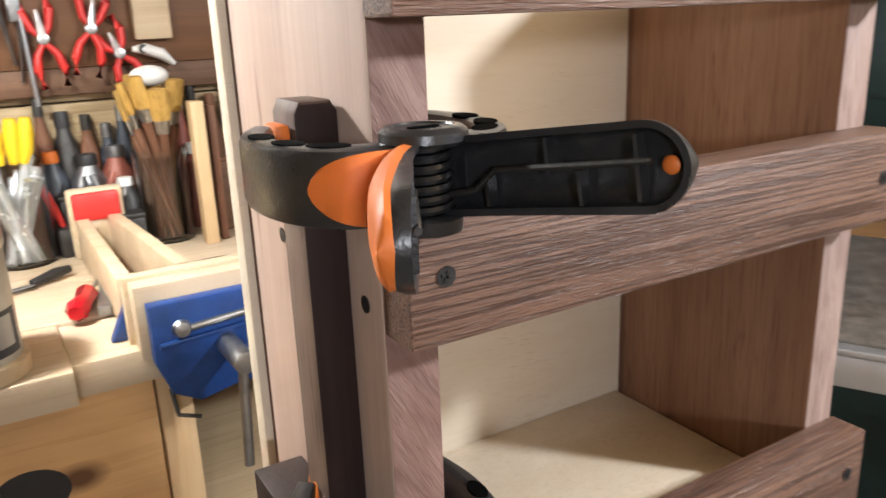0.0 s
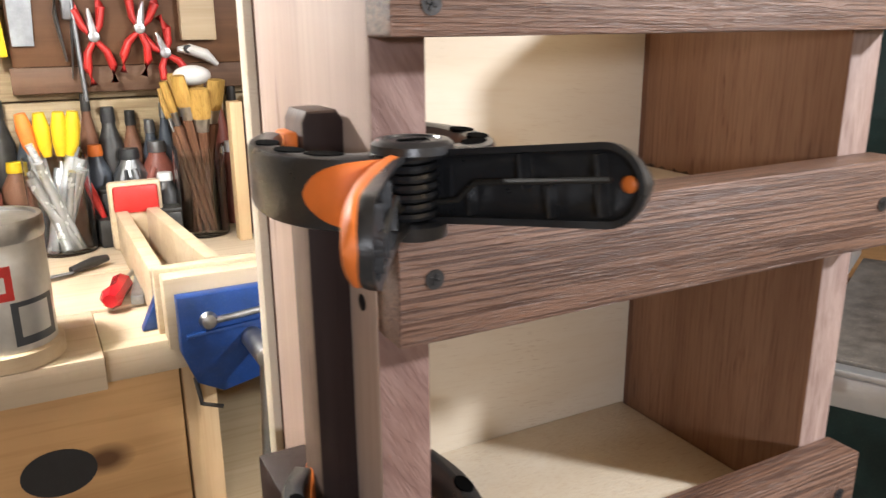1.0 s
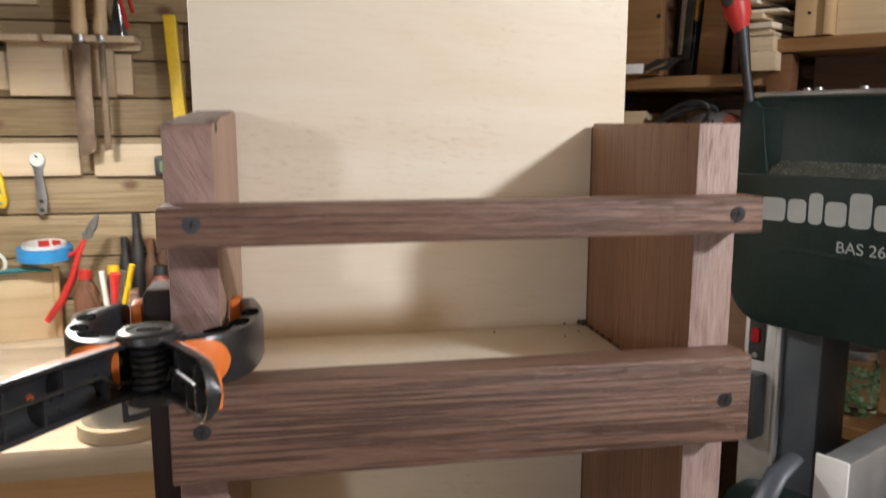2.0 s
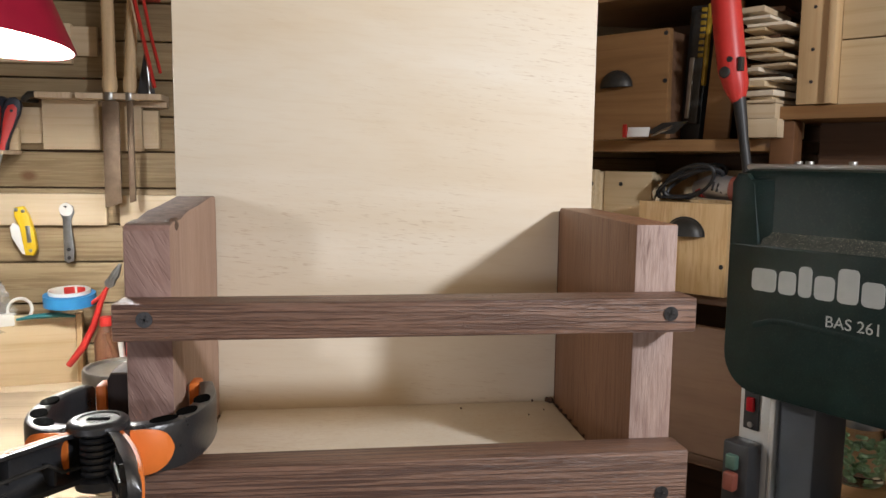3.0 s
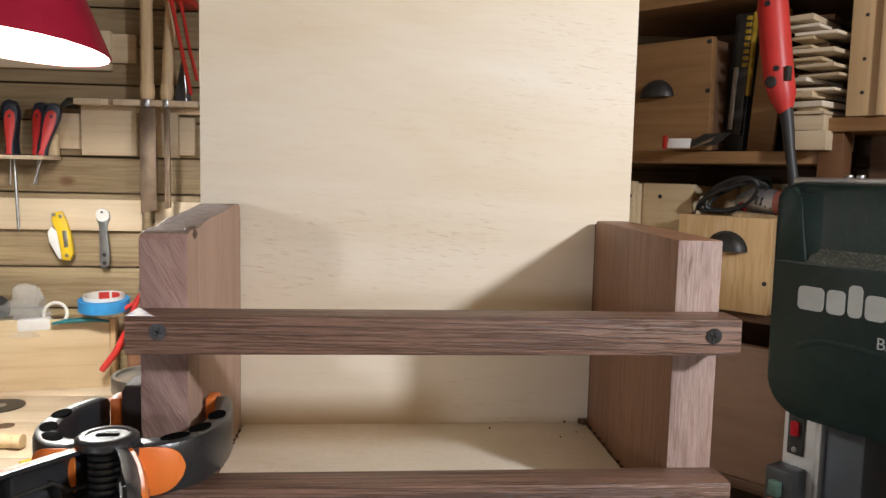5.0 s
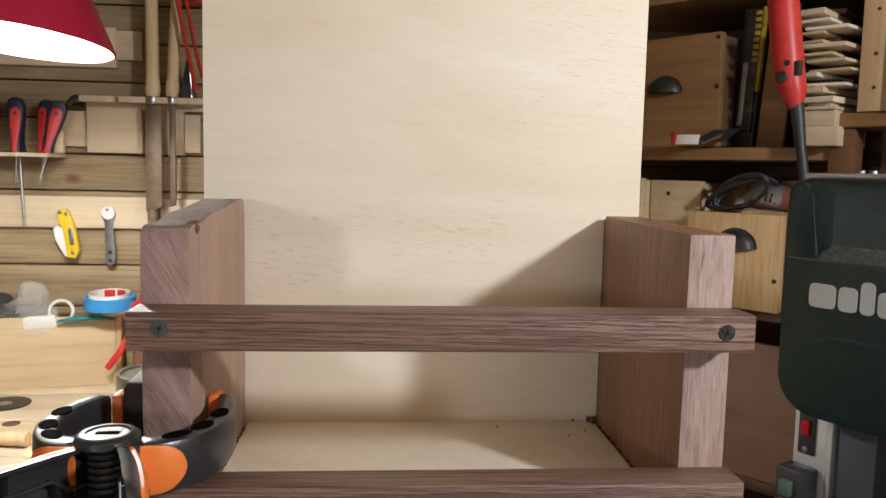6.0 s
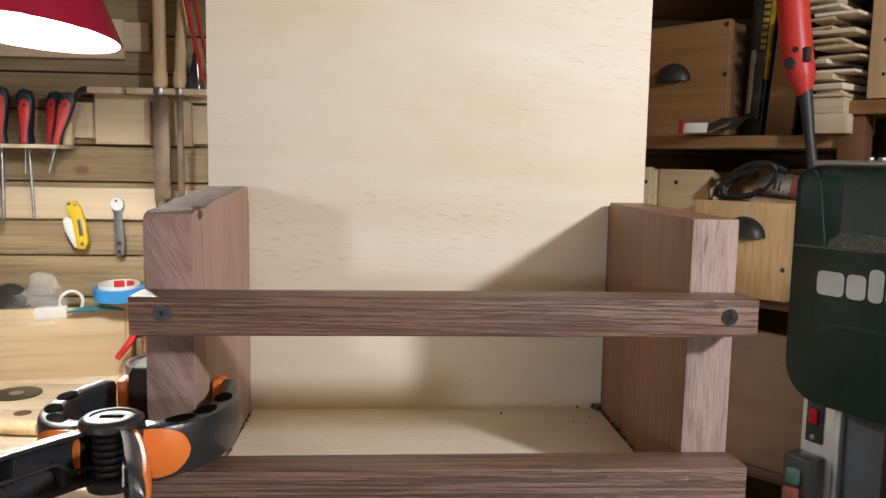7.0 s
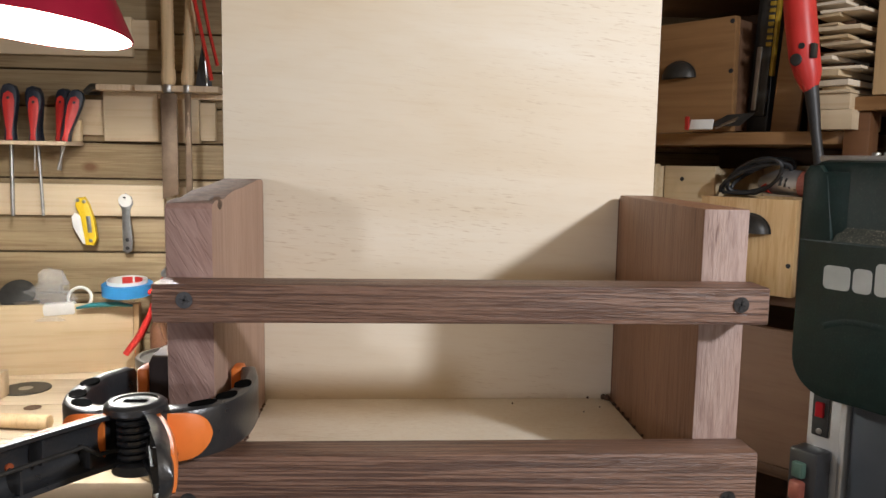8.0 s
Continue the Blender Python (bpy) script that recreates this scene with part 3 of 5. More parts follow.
        ball(bm, (L * 0.925, inward * 0.0008, 0), 0.0029, 1, 0.5, 1)
        bmesh.ops.transform(bm, matrix=hm, verts=bm.verts)
        part("rivet", bm, ORANGE, tray, "orange plug at the end of the handle")
        # orange overmould on the outer side, its edge curving in towards the tip
        bm = B()
        rings_ = []
        for a in ends if side < 0 else ends[:9]:
            span = (80 if side < 0 else 58) - 24 * (a / L) ** 2
            rim0, rim1 = section(a, 0.0, -span, span, 1, -0.0006)
            rings_.append([bm.verts.new(p) for p in [rim0] + section(a, 0.0, -span * 0.94, span * 0.94, 12, 0.0011) + [rim1]])
        for r0, r1 in zip(rings_, rings_[1:]):
            for j in range(14):
                bm.faces.new((r0[j], r0[j + 1], r1[j + 1], r1[j]))
        for j in range(7):
            bm.faces.new((rings_[-1][j], rings_[-1][j + 1], rings_[-1][13 - j], rings_[-1][14 - j]) if j < 6 else (rings_[-1][6], rings_[-1][7], rings_[-1][8]))
        bmesh.ops.recalc_face_normals(bm, faces=bm.faces)
        bmesh.ops.transform(bm, matrix=hm, verts=bm.verts)
        part("grip", bm, ORANGE, tray, "orange rubber grip")
        bm = cyl(B(), (L * 0.60, -inward * ((0.0075 if side < 0 else 0.0055) * 0.97 + 0.0014), 0), (L * 0.60, -inward * 0.0035, 0), 0.0020, None, 14)
        bmesh.ops.transform(bm, matrix=hm, verts=bm.verts)
        part("hang_hole", bm, ORANGE_SHADE, tray, "small dimple, its shade painted dark orange")
        # orange rubber over the root of the jaw
        face = fine(fine(outer if side > 0 else inner))[6 if side > 0 else 0:26 if side > 0 else 29]
        bm = B()
        rings = []
        m_ = len(face)
        for i, p in enumerate(face):
            a, b = Vector(face[max(i - 1, 0)]), Vector(face[min(i + 1, m_ - 1)])
            d2 = (b - a).normalized()
            out = Vector((side * d2.y, -side * d2.x))
            tall = h * 0.92 * math.sqrt(max(0.01, 1 - (i / (m_ - 1.0)) ** 3.2))
            rings.append([bm.verts.new((p[0] + out.x * q, p[1] + out.y * q, z_ * tall)) for q, z_ in ((-0.0026, 1.0), (0.0004, 1.0), (0.0013, 0.86), (0.0014, 0.0), (0.0013, -0.86), (0.0004, -1.0), (-0.0026, -1.0))])
        for r0, r1 in zip(rings, rings[1:]):
            for k2 in range(6):
                bm.faces.new((r0[k2], r0[k2 + 1], r1[k2 + 1], r1[k2]))
        bm.faces.new(rings[0])
        bm.faces.new(rings[-1][::-1])
        bmesh.ops.recalc_face_normals(bm, faces=bm.faces)
        part("grip_patch", bm, ORANGE, arm, "orange rubber patch")
        # pad in the mouth
        pad = Vector((-0.0220, 0.066)) if side < 0 else Vector((0.0355, 0.066))
        bm = B()
        box(bm, -0.0035, -0.0080, -0.010, 0.0035, 0.0080, h - 0.0005, 0.002, pose(pad.x, pad.y, 0, 0, 0, 0))
        part("pad", bm, ORANGE, clamp, "orange swivelling jaw pad")
    # pivot with its spring and caps
    bm = B()
    n = 10
    pts = []
    for k in range(n * 7 + 1):
        w = 2 * math.pi * k / 10
        pts.append((0.0088 * math.cos(w), -0.022 + 0.0088 * math.sin(w), -0.0125 + 0.0255 * k / (n * 7)))
    sweep(bm, pts, 0.0016, 6)
    part("spring", bm, CLAMP, clamp, "black coil spring")
    bm = B()
    lathe(bm, [(0.0145, 0.0125), (0.0160, 0.0140), (0.0157, 0.0170), (0.0138, 0.0186), (0.011, 0.0188), (0.0105, 0.0180)], (0, -0.022, 0))
    cap = part("pivot_cap", bm, CLAMP, clamp)
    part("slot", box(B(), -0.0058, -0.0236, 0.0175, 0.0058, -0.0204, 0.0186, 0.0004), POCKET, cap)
    bm = B()
    lathe(bm, [(0.0095, -0.0195), (0.0128, -0.0185), (0.0132, -0.0135), (0.0118, -0.0125)], (0, -0.022, 0))
    part("pivot_cap", bm, CLAMP, clamp)
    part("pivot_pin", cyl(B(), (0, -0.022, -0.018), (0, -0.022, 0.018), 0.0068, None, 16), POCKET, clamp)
    return clamp


first = spring_clamp(pose(0, 0, 1.2325))
copy_thing(first, pose(0.002, 0.010, 1.050, 0, 7, -4))

# ---- band saw at the right ----
SAW_M = pose(0.67, 0.494, 0, 0, 0, -63)
saw = thing("band_saw", SAW_M, "dusty dark green band saw with grey column and lettering", "band saw")
bm = B()
prism(bm, rounded(-0.042, 1.088, 0.40, 1.386, (0.055, 0.05, 0.03, 0.026), 8), 0.0, 0.13, "y", 0.008)
head = part("wheel_housing", bm, GREEN, saw)
bm = B()
prism(bm, rounded(-0.038, 1.092, 0.395, 1.290, (0.050, 0.05, 0.004, 0.004), 8), -0.010, 0.002, "y", 0.004)
prism(bm, [(-0.038, 1.286), (0.006, 1.286), (-0.004, 1.366), (-0.016, 1.380), (-0.030, 1.380), (-0.038, 1.368)], -0.010, 0.002, "y", 0.004)
part("door_panel", bm, GREEN, head)
bm = B()
pts = [(0.004 + 0.33 * k / 24, -0.0055, 1.183 + 0.012 * math.sin(math.pi * min(k / 3.0, 1) / 2) - 0.030 * (k / 24) ** 2) for k in range(25)]
sweep(bm, [(p[0], p[1] + 0.0252, p[2]) for p in pts], 0.0300, 40, 1.0)
part("ridge", bm, GREEN, head)
part("dust_ledge", prism(B(), [(-0.0094, 1.2885), (0.0006, 1.2885), (0.0006, 1.3080), (-0.0015, 1.3000), (-0.0080, 1.2912)], 0.008, 0.385, "x", 0.0008), DUSTGREEN, head, "pale sawdust lying on a sloping ledge")
part("side_slope", prism(B(), [(-0.012, -0.0090), (-0.012, 0.0006), (0.020, 0.0006), (0.010, -0.0030), (0.0, -0.0080)], 1.292, 1.372, "z", 0.0008), GREEN, head)
part("top_plate", box(B(), -0.034, 0.015, 1.385, 0.39, 0.11, 1.392, 0.002), ALU, saw)
for s in (0.03, 0.045, 0.10):
    part("bolt", cyl(B(), (s, 0.03, 1.391), (s, 0.03, 1.396), 0.005, None, 12, 0.001), STEEL, saw)
# maker's mark as plain blocks, one a letter
x = 0.0
for w, hgt, low in ((0.037, 0.029, 0), (0.026, 0.029, 0), (0.020, 0.038, 0), (0.028, 0.029, 0), (0.028, 0.041, 0), (0.029, 0.029, 0)):
    part("letter_block", prism(B(), rounded(x, 1.230, x + w - 0.003, 1.230 + hgt, 0.006, 3), -0.0108, -0.0096, "y"), LETTER, head, "pale grey printed block")
    x += w + 0.0005


def writing(text, size, m, material, parent, name="printed_text"):
    cu = bpy.data.curves.new("text_curve", "FONT")
    cu.body, cu.size, cu.extrude = text, size, 0.0002
    tmp = bpy.data.objects.new("text_tmp", cu)
    scene.collection.objects.link(tmp)
    me = bpy.data.meshes.new_from_object(tmp.evaluated_get(bpy.context.evaluated_depsgraph_get()))
    bpy.data.objects.remove(tmp)
    me.transform(m)
    me.materials.clear()
    me.materials.append(material)
    ob = new(name, me)
    ob.parent = parent
    return ob


writing("BAS 261", 0.0195, pose(0.100, -0.0106, 1.199, 90, 0, 0), LETTER, head)
# column with the switches
column = part("column_face", box(B(), -0.034, 0.030, 0.62, 0.012, 0.055, 1.11, 0.002), ALU, saw, "brushed aluminium column face")
part("column_edge", box(B(), 0.012, 0.026, 0.62, 0.021, 0.056, 1.11, 0.003), ALU, saw)
part("column", box(B(), 0.0215, 0.035, 0.62, 0.072, 0.115, 1.11, 0.004), GREY, saw, "dark blue-grey steel column")
plate = part("switch_plate", box(B(), -0.026, 0.0265, 1.030, -0.003, 0.0302, 1.098, 0.0015), BLACK, column)
part("rocker_switch", box(B(), -0.020, 0.0215, 1.056, -0.0085, 0.0275, 1.076, 0.002), REDGLASS, plate, "red rocker switch")
for z in (1.037, 1.091):
    part("screw", cyl(B(), (-0.0145, 0.0245, z), (-0.0145, 0.028, z), 0.004, None, 14, 0.0008), STEEL, plate)
sw = part("starter_box", box(B(), -0.036, -0.002, 0.925, 0.004, 0.0302, 1.016, 0.004), BLACK, column, "black starter box with push buttons")
part("button", box(B(), -0.026, -0.010, 0.980, -0.010, 0.000, 1.000, 0.002), GREENBTN, sw, "green start button")
part("button", box(B(), -0.027, -0.014, 0.950, -0.009, 0.000, 0.976, 0.004), REDBTN, sw, "red stop button")
# lower housing, table, rail and fence
part("lower_housing", prism(B(), rounded(-0.036, 0.40, 0.40, 0.86, 0.04, 6), 0.0, 0.16, "y", 0.006), GREEN, saw)
part("stand", box(B(), -0.02, 0.0, 0.0, 0.38, 0.15, 0.41, 0.006), GREY, saw)
part("table", box(B(), 0.198, -0.150, 0.902, 0.60, 0.30, 0.928, 0.003), DUSTY, saw, "sawdust-covered cast saw table")
part("front_rail", box(B(), 0.105, -0.176, 0.880, 0.62, -0.151, 0.918, 0.003), ALU, saw, "pale aluminium front rail")
part("rail_lip", box(B(), 0.16, -0.180, 0.919, 0.62, -0.160, 0.927, 0.002), ALU, saw)
fence = part("fence", box(B(), 0.165, -0.140, 0.930, 0.195, 0.30, 1.000, 0.003), ALU, saw, "aluminium rip fence")
part("fence_end", box(B(), 0.160, -0.1445, 0.931, 0.196, -0.1402, 1.002, 0.002), WHITE, fence)
part("fence_shoe", box(B(), 0.158, -0.200, 0.922, 0.220, -0.1455, 0.938, 0.004), GREY, fence)
lever = part("clamp_lever", sweep(B(), [(0.140, -0.146, 0.990), (0.137, -0.178, 0.978), (0.134, -0.205, 0.945), (0.134, -0.220, 0.910), (0.135, -0.226, 0.892)], [0.010, 0.013, 0.013, 0.011, 0.006], 10, 0.6), GREY, fence, "grey curved clamping lever")
part("lever_knob", sweep(B(), [(0.135, -0.226, 0.896), (0.136, -0.227, 0.884), (0.137, -0.228, 0.858), (0.138, -0.228, 0.842)], [0.007, 0.012, 0.013, 0.009], 12), RED, lever, "red lever tip")

# ---- shelf unit with drawers at the right ----
SH = pose(0.654, 1.0, 0, 0, 0, -50)


def at(s, y, z, rz=0, rx=0, ry=0):
    return SH @ pose(s, y, z, rx, ry, rz)


unit = thing("shelf_unit", SH, "dark wooden shelf unit crowded with drawers and tools", "shelf unit")
part("shelf", box(B(), -0.30, -0.006, 1.413, 0.296, 0.36, 1.435, 0.004), DRAWER, unit)
# the two lower shelves here have shade put into their dark colour
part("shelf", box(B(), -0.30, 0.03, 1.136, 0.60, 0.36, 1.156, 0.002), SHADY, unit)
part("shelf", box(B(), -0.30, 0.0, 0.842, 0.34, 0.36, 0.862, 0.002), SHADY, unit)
part("shelf", box(B(), 0.34, -0.06, 0.862, 0.95, 0.36, 0.884, 0.002), DRAWER, unit)
part("shelf", box(B(), 0.296, -0.02, 1.464, 1.0, 0.36, 1.486, 0.003), DRAWER, unit)
part("shelf", box(B(), -0.30, 0.02, 1.700, 0.34, 0.36, 1.722, 0.003), DRAWER, unit)
# this post's dark brown includes the shadow it stands in
part("post", box(B(), 0.296, -0.012, 0.0, 0.334, 0.03, 1.4635, 0.002), ORANGE_BROWN, unit)
part("post", box(B(), -0.30, -0.0, 0.0, -0.262, 0.04, 1.75, 0.002), PINE_UP, unit)
# back, side and recess are coloured dark for the shade inside the unit
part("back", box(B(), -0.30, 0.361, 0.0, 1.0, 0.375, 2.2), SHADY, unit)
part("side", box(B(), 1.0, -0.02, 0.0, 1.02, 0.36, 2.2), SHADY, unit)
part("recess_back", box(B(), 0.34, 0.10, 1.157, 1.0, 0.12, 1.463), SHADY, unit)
part("panel", box(B(), 0.336, 0.02, 0.885, 0.40, 0.04, 1.135, 0.002), PINE_UP, unit)

cabinet = thing("wall_cabinet", at(0.336, 0, 1.487), "pale pine cabinet frame standing on the shelf unit", "cabinet")
part("stile", box(B(), 0.0, -0.022, 0.0, 0.044, 0.02, 0.55, 0.002), PINE_PALEUP, cabinet)
part("stile_lip", box(B(), 0.0445, -0.030, 0.0, 0.056, 0.02, 0.55, 0.002), PINE_PALEUP, cabinet)
for z0, z1 in ((0.0, 0.098), (0.100, 0.30), (0.302, 0.55)):
    part("board", box(B(), 0.0565, 0.0, z0, 0.60, 0.018, z1, 0.001), PINE, cabinet)
for z in (0.035, 0.085, 0.150, 0.21):
    part("screw_hole", cyl(B(), (0.022, -0.0228, z), (0.022, -0.021, z), 0.0028, None, 10), BLACK, cabinet)


def cup_pull(parent, s, z, r=0.034):
    bm = B()
    n = 14
    prism(bm, [(s + r * math.cos(math.pi * k / n), z + r * 0.92 * math.sin(math.pi * k / n)) for k in range(n + 1)], -0.0015, 0.0012, "y")
    plate_ = part("pull_plate", bm, IRON, parent, "blackened iron cup pull")
    bm = B()
    rows = []
    for i in range(7):
        a = math.pi / 2 * i / 6
        rr, d = r * 0.93 * math.cos(a), r * 0.55 * math.sin(a)
        rows.append([bm.verts.new((s + rr * math.cos(math.pi * k / n), -0.0015 - d, z + rr * 0.92 * math.sin(math.pi * k / n))) for k in range(n + 1)])
    for a, b in zip(rows, rows[1:]):
        for k in range(n):
            bm.faces.new((a[k], a[k + 1], b[k + 1], b[k]))
    bmesh.ops.recalc_face_normals(bm, faces=bm.faces)
    part("pull_cup", bm, IRON, plate_)


def drawer(s0, s1, z0, z1, depth, pull, dots, label, tilt=0.0, y=0.0, mat=DRAWER):
    t = thing("drawer_box", SH @ pose((s0 + s1) / 2, y, z0, 0, tilt, 0), label, "drawer", "drawers in the shelf unit")
    w, h = (s1 - s0) / 2, z1 - z0
    f = part("front", box(B(), -w, 0.0, 0.0, w, 0.018, h, 0.0015), mat, t)
    # right side of brown and yellow drawers in the shade-dark board colour
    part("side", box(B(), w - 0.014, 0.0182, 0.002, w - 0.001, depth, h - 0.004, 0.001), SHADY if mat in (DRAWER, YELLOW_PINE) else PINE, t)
    part("side", box(B(), -w + 0.001, 0.0182, 0.002, -w + 0.014, depth, h - 0.004, 0.001), mat, t)
    part("back", box(B(), -w + 0.014, depth - 0.012, 0.002, w - 0.014, depth, h - 0.004), mat, t)
    part("bottom", box(B(), -w + 0.0142, 0.0182, 0.002, w - 0.0142, depth - 0.0122, 0.010), mat, t)
    if pull:
        cup_pull(f, pull[0] - (s0 + s1) / 2, pull[1] - z0, pull[2])
    for s, z in dots:
        part("screw_hole", cyl(B(), (s - (s0 + s1) / 2, -0.0006, z - z0), (s - (s0 + s1) / 2, 0.003, z - z0), 0.0042, None, 12), BLACK, f)
    return t


drawer(-0.125, 0.105, 1.4355, 1.634, 0.11, (0.0, 1.534, 0.035), ((0.099, 1.625), (0.100, 1.540), (-0.118, 1.54)), "varnished pine drawer with a black cup pull", -0.6)
drawer(0.057, 0.228, 1.157, 1.322, 0.24, (0.150, 1.262, 0.038), ((0.220, 1.211), (0.063, 1.211)), "yellow pine drawer with black cup pull, tools on top", mat=YELLOW_PINE)
drawer(-0.05, 0.055, 1.157, 1.375, 0.24, None, ((-0.012, 1.35),), "pale pine box beside the drawer", 0, 0.05, PINE)
drawer(-0.14, -0.052, 1.157, 1.378, 0.24, None, ((-0.06, 1.35),), "pale pine box in the shelf unit", 0, 0.02, PINE)
drawer(0.02, 0.29, 0.863, 1.100, 0.30, None, ((0.27, 0.90),), "brown wooden drawer low in the shelf unit", 0, 0.0, BROWNBOX)
solo("crate_board", box(B(), 0.056, 0.06, 0.0, 0.17, 0.075, 0.222, 0.001), PINE_PALE, "pale board leaning behind the drawer", "board", at(0.0, 0.19, 1.157))

# black case with a yellow edge, and a brown board leaning beside it
case = thing("tool_case", at(0.112, 0.05, 1.4355, 0, 0, 3), "black tool case with a yellow ribbed edge", "case")
part("body", box(B(), -0.012, 0.012, 0.0, 0.028, 0.20, 0.245, 0.004), BLACK, case)
part("edge_rail", box(B(), 0.0, 0.0, 0.03, 0.026, 0.012, 0.236, 0.003), IRON, case)
for k in range(8):
    part("yellow_rib", box(B(), 0.0165, -0.0035, 0.150 + k * 0.0115, 0.0262, 0.001, 0.1575 + k * 0.0115, 0.001), AMBER, case, "yellow rib on the edge")
part("yellow_strip", box(B(), 0.0262, 0.001, 0.10, 0.032, 0.012, 0.245, 0.001), AMBER, case)
part("metal_strip", box(B(), 0.002, -0.003, 0.040, 0.011, 0.0005, 0.150, 0.001), STEEL, case, "dull steel strip on the edge")
solo("brown_board", box(B(), 0.0, 0.0, 0.0, 0.046, 0.012, 0.245, 0.001), DRAWER, "brown board leaning on the shelf", "board", at(0.150, 0.055, 1.4355, 0, 0, 4))
solo("dark_board", box(B(), 0.0, 0.0, 0.0, 0.012, 0.15, 0.150, 0.001), SHADY, "dark brown board standing on the shelf", "board", at(0.212, 0.06, 1.4355))

# offcuts stacked at the end of the shelf
random.seed(11)


def offcut(z, t, w, back, yaw, mat, slope=0.0):
    cut = random.uniform(-0.007, 0.007)
    bm = prism(B(), [(0, 0), (w, cut), (w, 0.13), (0, 0.13)], 0, t, "z", 0.0006)
    solo("wood_offcut", bm, mat, "thin offcut of pale wood in a stack" if mat is not SHADY else "dark spacer for the shaded gap between pale offcuts", "offcut", at(0.243 + random.uniform(0.0, 0.026), 0.03 + back, z, yaw, 0, slope), "stacked offcuts")


z = 1.4355
for t, w in ((0.030, 0.050), (0.024, 0.054)):
    offcut(z, t, w, -0.072, random.uniform(-3, 3), PINE_PALE)
    z += t + 0.0005
k = 0
while z < 1.635:
    for j in range(2 if k % 3 else 3):
        t = random.choice((0.0042, 0.005, 0.0065, 0.009))
        offcut(z, t, random.uniform(0.034, 0.066), random.uniform(-0.088, -0.060), random.uniform(-5, 5), (PINE_PALE, PINE, PLY, PINE_PALE)[(k + j) % 4])
        z += t + 0.0006
    # added dark spacer, set back, standing for the shadow gap in the stack
    t = random.uniform(0.005, 0.010)
    offcut(z, t, 0.050, -0.025, random.uniform(-8, 8), SHADY)
    z += t + 0.0006
    k += 1
# bits lying at the foot of the drawer
scrap = thing("metal_scraps", at(0.075, -0.055, 1.4355), "small dark steel brackets on the shelf", "bracket")
part("bracket", prism(B(), [(0.0, 0.0), (0.05, 0.012), (0.062, 0.05), (0.02, 0.036)], 0.0, 0.0016, "z", 0.0, pose(0.01, 0.012, 0.008, 40, 8, 10)), IRON, scrap)
part("bracket", prism(B(), [(0.0, 0.0), (0.045, 0.0), (0.03, 0.028), (0.0, 0.02)], 0.0, 0.002, "z", 0.0, pose(0.03, 0.0, 0.003, 25, -14, -20)), STEEL, scrap)
part("card", box(B(), 0.0, 0.0, 0.004, 0.04, 0.004, 0.022, 0.0005, pose(-0.02, 0.0, 0, -20, 0, 8)), WHITE, scrap)
part("red_clip", box(B(), -0.028, -0.002, 0.002, -0.020, 0.004, 0.026, 0.002), RED, scrap)

# red cutter hanging in front of the offcuts
hx = SH @ pose(0.304, -0.19, 0)
cutter = thing("power_cutter", hx, "red electric cutter with a black nozzle, hanging by its cord", "power tool")
ax = [(-0.020, 0, 1.655), (-0.019, 0, 1.630), (-0.012, 0, 1.580), (-0.004, 0, 1.530), (0.003, 0, 1.505), (0.008, 0, 1.482)]
bdy = part("body", sweep(B(), ax, [0.0185, 0.0210, 0.0212, 0.0205, 0.0178, 0.0095], 24), RED, cutter)
part("collar", sweep(B(), [(-0.024, 0, 1.678), (-0.022, 0, 1.668), (-0.020, 0, 1.655)], [0.008, 0.0145, 0.0158], 16), BLACK, cutter)
part("nozzle", sweep(B(), [(0.008, 0, 1.490), (0.014, 0, 1.455), (0.018, 0, 1.43), (0.026, 0, 1.385), (0.028, 0, 1.36)], [0.010, 0.0085, 0.007, 0.007, 0.008], 14), BLACK, cutter)
part("dial", cyl(B(), (-0.007, -0.0215, 1.524), (-0.007, -0.014, 1.524), 0.008, 0.0095, 16, 0.001), IRON, bdy)
part("screw_hole", cyl(B(), (-0.0005, -0.0210, 1.542), (-0.0005, -0.015, 1.542), 0.0042, None, 12), BLACK, bdy)
part("screw_hole", cyl(B(), (-0.018, -0.0215, 1.632), (-0.018, -0.015, 1.632), 0.0042, None, 12), BLACK, bdy)
part("slide_switch", box(B(), 0.010, -0.0175, 1.525, 0.0165, -0.006, 1.545, 0.001), IRON, bdy)
part("cord", sweep(B(), [(-0.024, 0, 1.675), (-0.028, 0.01, 1.75), (-0.020, 0.05, 1.90), (0.0, 0.10, 2.2), (0, 0.12, 2.35)], 0.003, 8), BLACK, cutter)

# power tool with a coiled cable on top of the drawer
ptool = thing("angle_grinder", at(0.165, 0.06, 1.325), "grey and red power tool under a coiled black cable", "power tool")
part("motor_body", sweep(B(), [(-0.02, 0.00, 0.020), (0.015, -0.014, 0.026), (0.05, -0.022, 0.024), (0.078, -0.026, 0.022)], [0.016, 0.023, 0.022, 0.014], 14), ALU, ptool)
part("red_band", sweep(B(), [(0.056, -0.0225, 0.0235), (0.076, -0.0255, 0.022)], [0.0226, 0.0165], 14), REDBTN, ptool)
part("red_cap", sweep(B(), [(-0.014, -0.010, 0.016), (0.000, -0.016, 0.018)], [0.010, 0.014], 12), RED, ptool)
bm = B()
for k in range(4):
    box(bm, 0.015 + k * 0.009, -0.041, 0.024, 0.019 + k * 0.009, -0.030, 0.040, 0.0008, pose(0, 0, 0, 0, 14, 0))
part("vent", bm, BLACK, ptool)
